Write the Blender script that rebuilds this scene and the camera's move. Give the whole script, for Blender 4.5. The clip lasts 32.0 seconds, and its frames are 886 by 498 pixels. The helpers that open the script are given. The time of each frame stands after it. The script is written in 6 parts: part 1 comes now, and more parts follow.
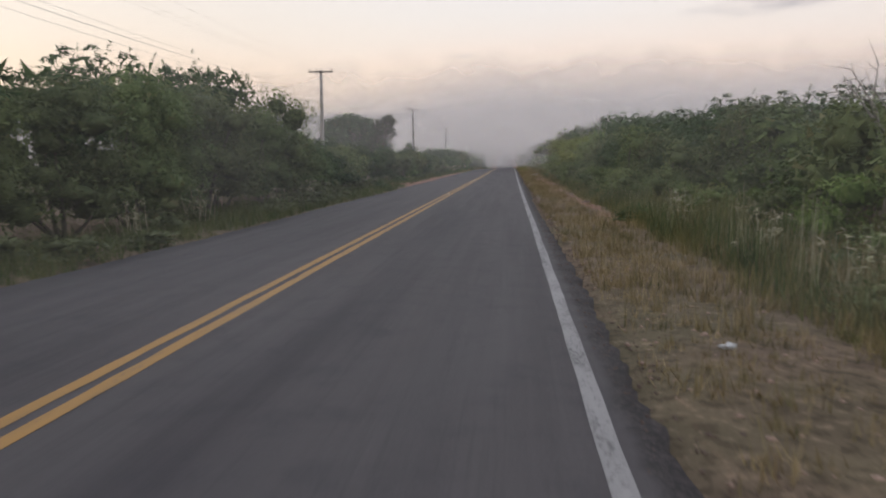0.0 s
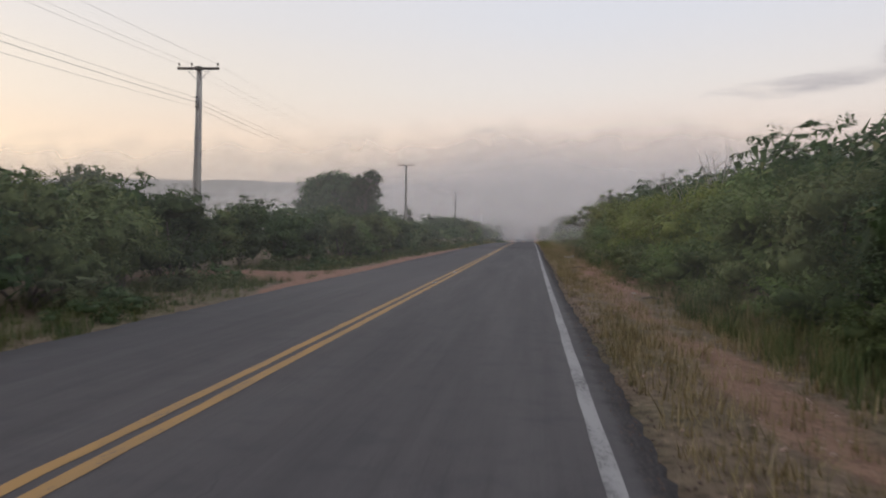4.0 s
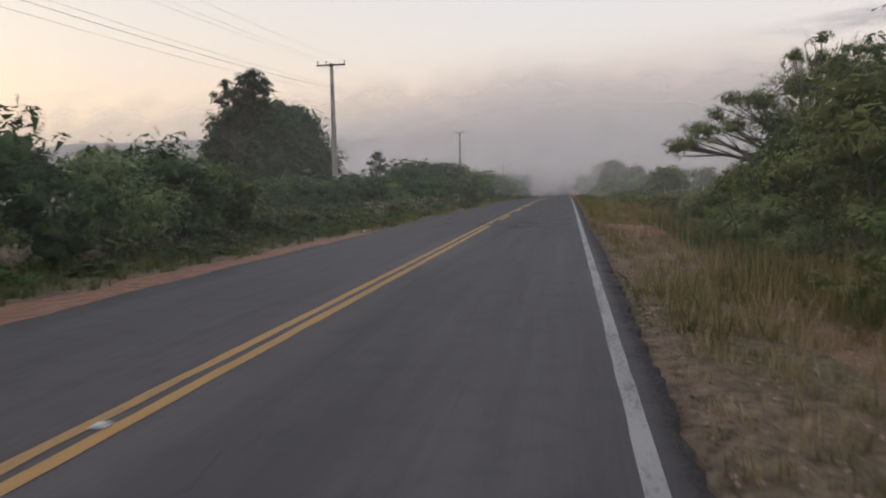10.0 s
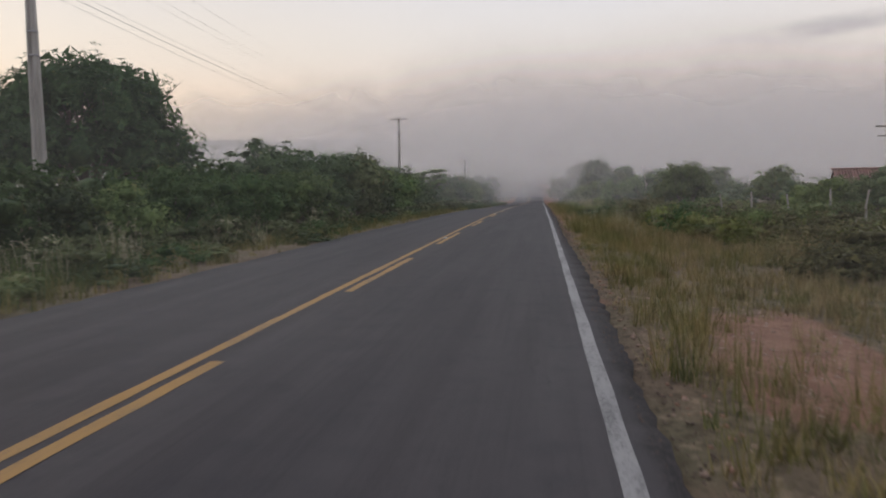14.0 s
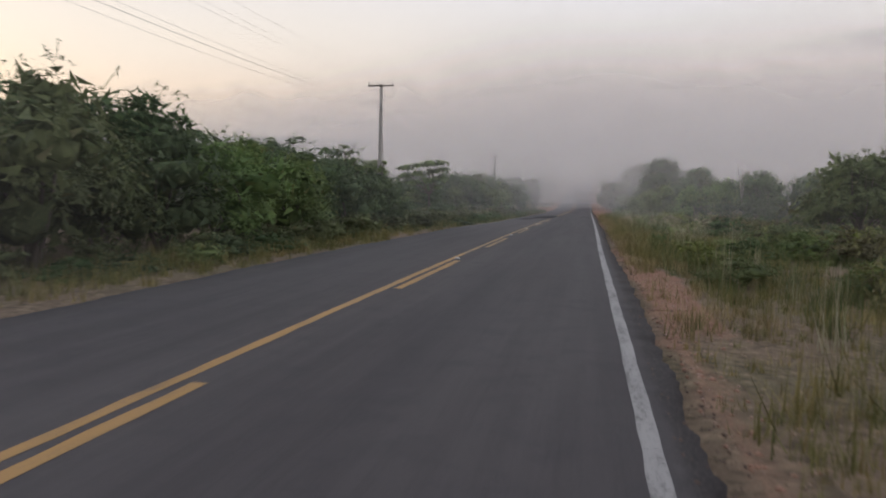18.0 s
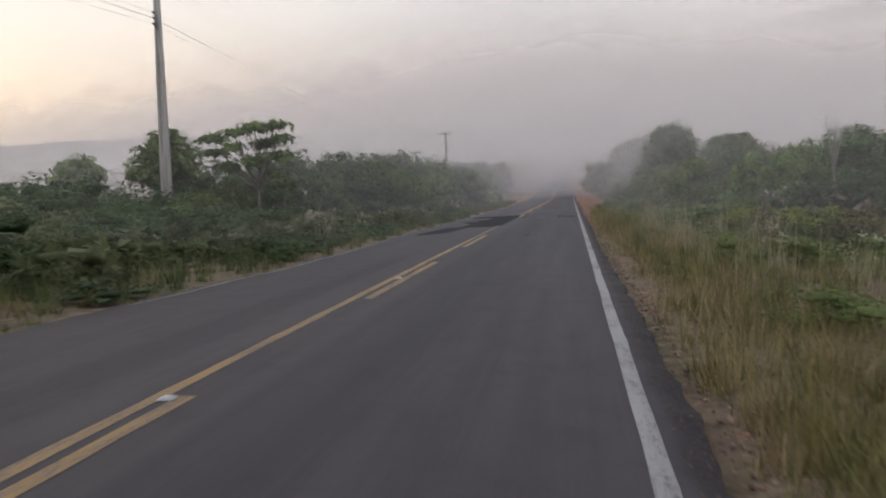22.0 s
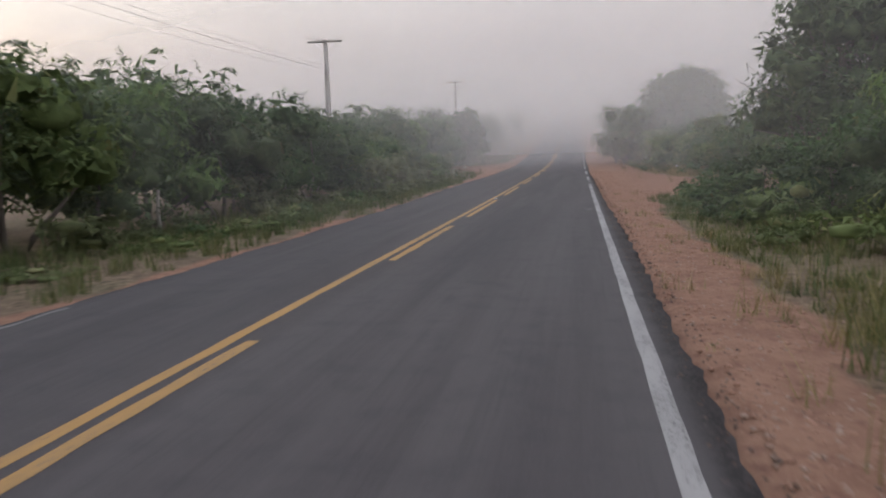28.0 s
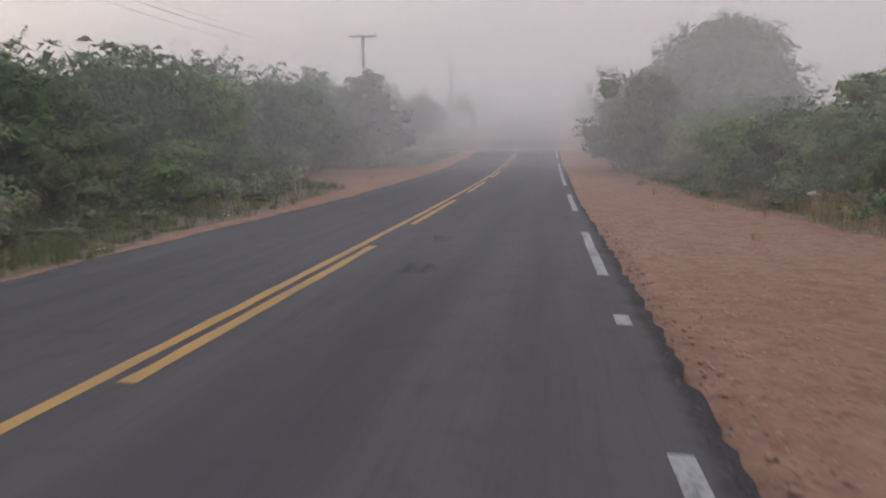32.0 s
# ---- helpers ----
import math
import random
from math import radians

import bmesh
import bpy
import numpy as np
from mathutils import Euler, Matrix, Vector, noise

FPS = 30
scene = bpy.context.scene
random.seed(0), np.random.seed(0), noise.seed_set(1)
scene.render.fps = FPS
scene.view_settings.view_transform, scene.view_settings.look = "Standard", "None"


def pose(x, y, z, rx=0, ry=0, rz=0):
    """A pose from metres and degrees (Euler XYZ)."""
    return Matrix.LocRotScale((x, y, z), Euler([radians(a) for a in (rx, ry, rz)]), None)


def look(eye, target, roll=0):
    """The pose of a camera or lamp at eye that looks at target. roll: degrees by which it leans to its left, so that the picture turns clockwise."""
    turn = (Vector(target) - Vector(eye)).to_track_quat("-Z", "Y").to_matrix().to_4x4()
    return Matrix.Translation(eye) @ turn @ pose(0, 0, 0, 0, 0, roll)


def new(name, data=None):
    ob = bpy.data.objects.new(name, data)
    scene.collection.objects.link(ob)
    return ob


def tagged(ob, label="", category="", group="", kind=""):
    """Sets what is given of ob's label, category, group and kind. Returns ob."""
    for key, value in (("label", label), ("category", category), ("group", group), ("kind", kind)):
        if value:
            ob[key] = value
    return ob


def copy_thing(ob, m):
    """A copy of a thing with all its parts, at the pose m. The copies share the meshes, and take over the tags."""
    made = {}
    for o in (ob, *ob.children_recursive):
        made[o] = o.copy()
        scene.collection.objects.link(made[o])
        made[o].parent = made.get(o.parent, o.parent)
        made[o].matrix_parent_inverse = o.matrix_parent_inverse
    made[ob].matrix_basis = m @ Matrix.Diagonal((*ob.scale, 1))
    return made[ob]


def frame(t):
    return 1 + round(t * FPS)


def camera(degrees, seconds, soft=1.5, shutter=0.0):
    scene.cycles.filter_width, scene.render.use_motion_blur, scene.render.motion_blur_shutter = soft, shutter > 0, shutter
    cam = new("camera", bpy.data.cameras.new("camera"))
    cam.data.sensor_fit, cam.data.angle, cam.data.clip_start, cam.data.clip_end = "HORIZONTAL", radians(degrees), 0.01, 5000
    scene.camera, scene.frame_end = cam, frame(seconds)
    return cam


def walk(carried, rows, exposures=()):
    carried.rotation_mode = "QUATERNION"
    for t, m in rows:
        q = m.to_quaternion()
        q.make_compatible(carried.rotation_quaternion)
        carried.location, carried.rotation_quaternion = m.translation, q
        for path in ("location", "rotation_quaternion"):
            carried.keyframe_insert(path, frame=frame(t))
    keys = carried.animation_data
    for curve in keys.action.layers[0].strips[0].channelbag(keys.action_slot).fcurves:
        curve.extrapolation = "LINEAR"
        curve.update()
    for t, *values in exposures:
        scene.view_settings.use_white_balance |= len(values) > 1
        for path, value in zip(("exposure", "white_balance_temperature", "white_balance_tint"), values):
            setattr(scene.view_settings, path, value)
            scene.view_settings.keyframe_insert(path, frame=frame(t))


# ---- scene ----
cam = camera(62.0, 32.0, soft=1.9, shutter=0.25)
PATH = [
    (0, (2.793, -7.830, 1.450), (1.864, 2.057, 0.275), -0.75),
    (0.5, (2.764, -4.058, 1.448), (1.833, 5.825, 0.234), -0.83),
    (1, (2.747, -0.286, 1.451), (1.804, 9.596, 0.247), -0.84),
    (1.5, (2.729, 3.484, 1.450), (1.795, 13.371, 0.277), -0.56),
    (2, (2.741, 7.255, 1.454), (1.824, 17.170, 0.530), 0.44),
    (2.5, (2.758, 11.029, 1.459), (2.662, 21.003, 0.751), 0.40),
    (3, (2.753, 14.808, 1.448), (2.715, 24.791, 0.866), 1.53),
    (3.5, (2.740, 18.599, 1.466), (1.608, 28.532, 1.239), 1.39),
    (5.5, (2.787, 33.801, 1.468), (1.611, 43.728, 1.185), 0.23),
    (6, (2.743, 37.622, 1.475), (1.554, 47.546, 1.133), 0.02),
    (6.5, (2.709, 41.463, 1.474), (1.515, 51.382, 1.038), -0.12),
    (7, (2.714, 45.314, 1.459), (1.505, 55.219, 0.801), -0.54),
    (7.5, (2.739, 49.169, 1.469), (1.529, 59.064, 0.676), -0.71),
    (8, (2.780, 53.022, 1.476), (1.546, 62.912, 0.656), -0.94),
    (8.5, (2.838, 56.872, 1.474), (2.108, 66.811, 0.654), -0.88),
    (9, (2.817, 60.718, 1.486), (1.646, 70.612, 0.624), -1.08),
    (9.5, (2.847, 64.539, 1.491), (1.179, 74.362, 0.645), -0.50),
    (10, (2.856, 68.349, 1.512), (1.188, 78.172, 0.663), -0.76),
    (10.5, (2.795, 72.140, 1.494), (1.149, 81.969, 0.669), -0.84),
    (11, (2.754, 75.909, 1.477), (1.136, 85.743, 0.652), -1.00),
    (11.5, (2.678, 79.650, 1.487), (1.095, 89.489, 0.659), -1.14),
    (12, (2.667, 83.356, 1.470), (1.128, 93.203, 0.644), -1.32),
    (12.5, (2.684, 87.043, 1.514), (1.220, 96.902, 0.701), -1.36),
    (13, (2.742, 90.730, 1.516), (1.385, 100.605, 0.716), -1.03),
    (13.5, (2.793, 94.422, 1.532), (1.484, 104.305, 0.739), -0.64),
    (14, (2.833, 98.122, 1.533), (1.520, 108.003, 0.728), -0.50),
    (14.5, (2.862, 101.828, 1.537), (1.549, 111.710, 0.753), -0.16),
    (16.5, (2.910, 116.685, 1.481), (1.384, 126.535, 0.677), -0.40),
    (17, (2.880, 120.414, 1.507), (1.193, 130.241, 0.736), 2.01),
    (17.5, (2.874, 124.173, 1.503), (1.018, 133.968, 0.728), 1.88),
    (18, (2.878, 127.979, 1.490), (0.964, 137.763, 0.709), 1.23),
    (18.5, (2.900, 131.846, 1.487), (2.503, 141.808, 0.712), 1.21),
    (19, (2.926, 135.758, 1.476), (2.265, 145.700, 0.634), 0.39),
    (19.5, (2.963, 139.689, 1.456), (1.841, 149.588, 0.591), -0.06),
    (20, (3.004, 143.607, 1.429), (1.849, 153.502, 0.561), -0.33),
    (20.5, (3.010, 147.481, 1.401), (1.763, 157.365, 0.534), -0.47),
    (21, (2.965, 151.283, 1.346), (1.586, 161.150, 0.487), -0.08),
    (21.5, (2.904, 155.000, 1.366), (1.315, 164.835, 0.504), -0.09),
    (22, (2.836, 158.683, 1.292), (1.126, 168.495, 0.395), -1.19),
    (22.5, (2.768, 162.428, 1.248), (1.055, 172.233, 0.283), -1.86),
    (23, (2.819, 166.296, 1.217), (1.101, 176.090, 0.157), -1.96),
    (23.5, (2.859, 170.272, 1.178), (1.127, 180.056, 0.051), -2.07),
    (24, (2.895, 174.296, 1.085), (1.168, 184.073, -0.107), -2.39),
    (24.5, (2.897, 178.363, 1.053), (1.175, 188.130, -0.222), -2.09),
    (25, (2.904, 182.461, 1.039), (1.156, 192.218, -0.277), -2.39),
    (25.5, (2.883, 186.574, 0.948), (1.127, 196.330, -0.374), -2.09),
    (26, (2.867, 190.677, 0.892), (1.096, 200.430, -0.425), -2.31),
    (26.5, (2.848, 194.746, 0.839), (1.047, 204.495, -0.472), -2.13),
    (28.5, (2.775, 210.934, 0.640), (0.965, 220.670, -0.752), -1.89),
    (29, (2.753, 214.981, 0.563), (0.980, 224.723, -0.832), -1.67),
    (29.5, (2.750, 219.032, 0.498), (1.016, 228.777, -0.925), -1.34),
    (30, (2.720, 223.083, 0.461), (1.254, 232.867, -0.995), -2.62),
    (30.5, (2.717, 227.127, 0.386), (1.667, 236.966, -1.062), -1.58),
    (31, (2.707, 231.169, 0.292), (1.548, 240.994, -1.171), -0.83),
    (31.5, (2.668, 235.214, 0.269), (1.311, 245.013, -1.192), -0.34),
    (32, (2.646, 239.260, 0.203), (1.250, 249.056, -1.244), -0.22),
]
walk(cam, [(t, look(eye, target, roll)) for t, eye, target, roll in PATH],
     exposures=((0, 0.27), (4, 0.10), (8, 0.17), (13, 0.08), (17, 0.16), (20, 0.26), (24, 0.46), (28, 0.71), (32, 0.74)))
scene.cycles.transparent_max_bounces = 32

# ---------- sky and light ----------
SUN_DIR = Vector((-0.80, 0.58, 0.13)).normalized()
world = bpy.data.worlds.new("world")
scene.world = world
world.use_nodes = True


class Nodes:
    """Short way to write a node tree."""

    def __init__(self, tree):
        self.tree = tree

    def put(self, node, key, value):
        socket = node.inputs[int(key[1:])] if key[0] == "i" and key[1:].isdigit() else node.inputs[key.replace("_", " ")]
        if isinstance(value, bpy.types.NodeSocket):
            self.tree.links.new(value, socket)
        elif isinstance(value, bpy.types.Node):
            self.tree.links.new(value.outputs[0], socket)
        else:
            socket.default_value = value

    def math(self, op, a, b=0.0, c=0.0, clamp=False):
        node = self.tree.nodes.new("ShaderNodeMath")
        node.operation, node.use_clamp = op, clamp
        for i, v in enumerate((a, b, c)):
            self.put(node, "i%d" % i, v)
        return node.outputs[0]

    def mix(self, f, a, b, kind="MIX"):
        node = self.tree.nodes.new("ShaderNodeMix")
        node.data_type, node.blend_type = "RGBA", kind
        self.put(node, "i0", f)
        self.put(node, "i6", a)
        self.put(node, "i7", b)
        return node.outputs[2]

    def ramp(self, f, lo, hi, a=0.0, b=1.0):
        node = self.tree.nodes.new("ShaderNodeMapRange")
        node.interpolation_type = "SMOOTHSTEP"
        for i, v in enumerate((f, lo, hi, a, b)):
            self.put(node, "i%d" % i, v)
        return node.outputs[0]

    def noise(self, vector, scale, detail=3.0, rough=0.55):
        node = self.tree.nodes.new("ShaderNodeTexNoise")
        self.put(node, "Vector", vector)
        node.inputs["Scale"].default_value = scale
        node.inputs["Detail"].default_value = detail
        node.inputs["Roughness"].default_value = rough
        return node.outputs[0]

    def scaled(self, vector, x, y, z):
        node = self.tree.nodes.new("ShaderNodeVectorMath")
        node.operation = "MULTIPLY"
        self.put(node, "i0", vector)
        node.inputs[1].default_value = (x, y, z)
        return node.outputs[0]


def rgb(r, g, b):
    return (r, g, b, 1.0)


def build_sky():
    tree = world.node_tree
    tree.nodes.clear()
    n = Nodes(tree)
    out = tree.nodes.new("ShaderNodeOutputWorld")
    back = tree.nodes.new("ShaderNodeBackground")
    tree.links.new(back.outputs[0], out.inputs[0])
    sky = tree.nodes.new("ShaderNodeTexSky")
    sky.sky_type, sky.sun_disc = "NISHITA", False
    sky.sun_elevation, sky.sun_rotation = math.asin(SUN_DIR.z), math.atan2(SUN_DIR.x, SUN_DIR.y)
    way = tree.nodes.new("ShaderNodeTexCoord").outputs["Generated"]
    apart = tree.nodes.new("ShaderNodeSeparateXYZ")
    tree.links.new(way, apart.inputs[0])
    x, y, z = apart.outputs
    # thin high cloud lit by the low sun: pale above, peach towards the horizon
    streaks = n.noise(n.scaled(way, 2.2, 2.2, 9.0), 1.6, 3.0, 0.5)
    wav = n.math("ADD", z, n.math("MULTIPLY", n.math("SUBTRACT", streaks, 0.5), 0.035))
    col = n.mix(n.ramp(wav, 0.0, 0.09), rgb(0.60, 0.43, 0.43), rgb(0.88, 0.65, 0.56))
    col = n.mix(n.ramp(wav, 0.09, 0.20), col, rgb(0.82, 0.73, 0.72))
    col = n.mix(n.ramp(wav, 0.17, 0.30), col, rgb(0.73, 0.71, 0.79))
    col = n.mix(n.ramp(wav, 0.3, 0.7), col, rgb(0.66, 0.67, 0.80))
    dot = tree.nodes.new("ShaderNodeVectorMath")
    dot.operation = "DOT_PRODUCT"
    tree.links.new(way, dot.inputs[0])
    dot.inputs[1].default_value = Vector((-0.78, 0.62, 0.1)).normalized()
    warm = n.math("MULTIPLY", n.ramp(dot.outputs["Value"], 0.55, 1.0), n.ramp(z, 0.55, 0.05))
    col = n.mix(n.math("MULTIPLY", warm, 0.40), col, rgb(0.86, 0.68, 0.54))
    # away from the sun the sky is greyer and dimmer
    away = n.ramp(dot.outputs["Value"], 0.45, -0.8)
    col = n.mix(n.math("MULTIPLY", away, 0.6), col, rgb(0.52, 0.49, 0.57))
    # long violet-grey cloud wisps over the right-hand country
    def wisp(col, ax, ez, wx, wz, seed, amount, torn=3.4):
        az = n.math("ARCTAN2", x, y)
        el = n.math("ARCSINE", z)
        u = n.math("DIVIDE", n.math("SUBTRACT", az, ax), wx)
        v = n.math("DIVIDE", n.math("SUBTRACT", el, n.math("ADD", ez, n.math("MULTIPLY", u, wz * 0.7))), wz)
        r = n.math("ADD", n.math("MULTIPLY", u, u), n.math("MULTIPLY", v, v))
        ragged = n.noise(n.scaled(way, 6 + seed, 6, 34), 2.6, 7.0, 0.68)
        mask = n.ramp(n.math("SUBTRACT", n.math("SUBTRACT", 1.0, r), n.math("MULTIPLY", n.math("SUBTRACT", ragged, 0.45), torn)), 0.0, 1.5)
        mask = n.math("MULTIPLY", mask, n.ramp(r, 1.7, 0.8))
        return n.mix(n.math("MULTIPLY", mask, amount), col, rgb(0.42, 0.37, 0.41))
    col = wisp(col, 0.345, 0.186, 0.15, 0.017, 0, 0.75)
    col = wisp(col, 0.43, 0.216, 0.034, 0.028, 1, 0.85, 2.6)
    col = wisp(col, -0.075, 0.137, 0.035, 0.004, 2, 0.55)
    col = n.mix(0.012, col, sky.outputs[0])
    col = n.mix(1.0, col, rgb(0.965, 1.0, 0.97), "MULTIPLY")
    # below the horizon: dim ground
    col = n.mix(n.ramp(z, -0.01, -0.12), col, rgb(0.10, 0.09, 0.07))
    tree.links.new(col, back.inputs[0])
    back.inputs[1].default_value = SKY_STRENGTH


SKY_STRENGTH = 0.97
build_sky()
sun_data = bpy.data.lights.new("sun", "SUN")
sun_data.energy, sun_data.angle, sun_data.color = 0.5, radians(25), (1.0, 0.80, 0.62)
sun = new("sun", sun_data)
sun.matrix_world = look((0, 0, 60), tuple(Vector((0, 0, 60)) - SUN_DIR))

# flat sheets standing in for haze ahead, the nearest added to lift dark tones: distance along the road and cover
MIST_SHEETS = ((-3, 0.04), (12, 0.05), (34, 0.045), (58, 0.035), (80, 0.035), (103, 0.035), (130, 0.035), (155, 0.045), (175, 0.062), (192, 0.08), (207, 0.078), (221, 0.06), (234, 0.05), (246, 0.06), (258, 0.095), (270, 0.175), (282, 0.25), (300, 0.32), (320, 0.36), (345, 0.40), (385, 0.5), (440, 0.6), (900, 0.6))

# ---------- lie of the land ----------
KNOT_Y = (-400, -10, 50, 80, 95, 110, 125, 140, 155, 170, 185, 200, 215, 230, 245, 260, 275, 290, 305, 325, 345, 370, 400, 450, 600, 3000)
KNOT_Z = (0, 0, .02, .06, .09, .09, .07, .01, -.11, -.28, -.48, -.68, -.89, -1.1, -1.28, -1.42, -1.45, -1.2, -.6, .6, 2.1, 4.2, 6.6, 9.5, 14, 20)
FINE_Y = np.arange(-400, 3001, 1.0)
_raw = np.interp(FINE_Y, KNOT_Y, KNOT_Z)
_pad = np.pad(_raw, 6, mode="edge")
FINE_Z = np.convolve(_pad, np.ones(13) / 13, mode="valid")


def prof(y):
    return np.interp(y, FINE_Y, FINE_Z)


def sstep(a, b, v):
    u = np.clip((np.asarray(v, float) - a) / (b - a), 0, 1)
    return u * u * (3 - 2 * u)


_wave = np.random.default_rng(5)
_W = [(_wave.uniform(0.05, 2.2), _wave.uniform(0, 6.28), _wave.uniform(0, 6.28)) for _ in range(22)]


def bumps(x, y):
    """Smooth random field of about -1 to 1."""
    s = 0
    for k, a, p in _W:
        s = s + np.sin(k * (np.cos(a) * x + np.sin(a) * y) + p) / (0.6 + k)
    return s / 5.5


def right_edge(y):
    return 3.63 + 0.008 * np.sin(y * 1.37) + 0.04 * np.sin(y * 0.23 + 1) + 0.006 * np.sin(y * 5.1) + 0.014 * np.sin(y * 2.3 + 2 * np.sin(y * .7)) + 0.016 * np.sin(y * 6.9 + 3 * np.sin(y * 1.1)) + 0.014 * np.sin(y * 13.7 + 4 * np.sin(y * 2.1)) - 0.06 * sstep(238, 246, y)


def left_edge(y):
    base = np.interp(y, (-60, 163, 173, 228, 242, 600), (-3.62, -3.62, -3.0, -2.95, -3.5, -3.6))
    return base - 0.03 * np.sin(y * 1.7) - 0.06 * np.sin(y * 0.3 + 2) - 0.015 * np.sin(y * 6.3)


def road_z(x, y):
    return prof(y) - 0.02 * np.abs(x)


def ground_z(x, y):
    """Height of the earth beside and under the road."""
    x, y = np.asarray(x, float), np.asarray(y, float)
    side = np.minimum(np.abs(x), 3.7)
    z = prof(y) - 0.02 * side
    under = (x < right_edge(y) + 0.02) & (x > left_edge(y) - 0.02)
    off = np.where(x > 0, x - 3.6, -x - 3.6)
    z = z - np.where(under, 0.10, 0.055) - 0.10 * sstep(0.3, 3.0, off)
    z = z + 0.05 * bumps(x * 1.0, y) * sstep(0.2, 1.2, off) + 0.25 * bumps(x * .12, y * .12) * sstep(6, 30, off)
    return z


RIGHT_DIRT = ((-60, 3.3), (160, 3.3), (186, 3.3), (196, 3.9), (203, 4.2), (208, 4.3), (214, 5.0), (218, 5.1), (222, 4.8), (229, 5.0), (235.5, 5.6), (236.5, 9.0), (239, 40), (245.5, 40), (247, 10.6), (254, 8.8), (264, 7.6), (294, 7.7), (325, 5.2), (600, 4.2))
LEFT_DIRT = ((-60, -3.4), (36, -3.6), (42, -4.5), (45, -5.2), (46.5, -11), (50.5, -11), (52, -5.2), (60, -5.0), (70, -5.4), (82, -5.0), (90, -4.4), (97, -3.4), (200, -3.0), (215, -3.3), (240, -3.7), (252, -4.3), (264, -5.0), (271, -6.4), (276, -11), (284, -12), (287, -5.5), (330, -4.6), (600, -4))


def dirt(x, y):
    """1 on bare red earth, 0 where plants and litter cover it."""
    x, y = np.asarray(x, float), np.asarray(y, float)
    w = 0.35 * bumps(x * 1.7 + 9, y * 1.7) + 0.25 * bumps(x * 5, y * 5 + 3)
    r = np.interp(y, [p[0] for p in RIGHT_DIRT], [p[1] for p in RIGHT_DIRT])
    l = np.interp(y, [p[0] for p in LEFT_DIRT], [p[1] for p in LEFT_DIRT])
    a = sstep(-0.3, 0.4, r - x + w) * (x > 0) + sstep(-0.3, 0.4, x - l + w) * (x <= 0)
    # the trodden path along the right verge
    mid = 5.35 + 0.35 * np.sin(y * .11) + 0.4 * sstep(95, 103, y)
    trod = sstep(0.75, 0.25, np.abs(x - mid) + w) * (sstep(4, 16, y) * (1 - sstep(150, 158, y)))
    trod = trod * (0.55 + 0.45 * sstep(-0.3, 0.3, bumps(x * .2, y * .35 + 40))) * (1 - .5 * sstep(76, 84, y))
    bay = sstep(1.0, 0.4, np.abs(x - 6.0) / 1.7 + w) * sstep(40, 46, y) * (1 - sstep(60, 66, y)) * 0.7
    clear = sstep(1.1, .5, np.hypot((x - 5.2) / 1.6, (y - 95) / 4.0) + w)
    bare = sstep(1.1, .6, np.hypot((x - 5.4) / 1.1, (y - 105.4) / 3.0) + w)
    strip = sstep(.55, .2, np.abs(x - 4.35) + w * .5) * sstep(135, 139, y) * (1 - sstep(143, 147, y))
    near = sstep(.36, .08, np.abs(x - 3.88) + w * .5) * (.35 + .25 * sstep(125, 140, y) - .25 * sstep(150, 156, y))
    return np.clip(np.maximum.reduce([a, trod, bay, clear, bare, strip, near]), 0, 1)


# ---------- materials ----------
def material(name):
    m = bpy.data.materials.new(name)
    m.use_nodes = True
    m.node_tree.nodes.clear()
    n = Nodes(m.node_tree)
    out = m.node_tree.nodes.new("ShaderNodeOutputMaterial")
    return m, n, out


def principled(n, out, colour, rough=0.8, bump=None, strength=0.3, distance=0.02, metallic=0.0, spec=0.5):
    p = n.tree.nodes.new("ShaderNodeBsdfPrincipled")
    n.put(p, "Base Color", colour)
    n.put(p, "Roughness", rough)
    n.put(p, "Metallic", metallic)
    n.put(p, "Specular IOR Level", spec)
    if bump is not None:
        b = n.tree.nodes.new("ShaderNodeBump")
        b.inputs["Strength"].default_value, b.inputs["Distance"].default_value = strength, distance
        n.put(b, "Height", bump)
        n.put(p, "Normal", b.outputs[0])
    n.tree.links.new(p.outputs[0], out.inputs[0])
    return p


def place(n):
    return n.tree.nodes.new("ShaderNodeNewGeometry").outputs["Position"]


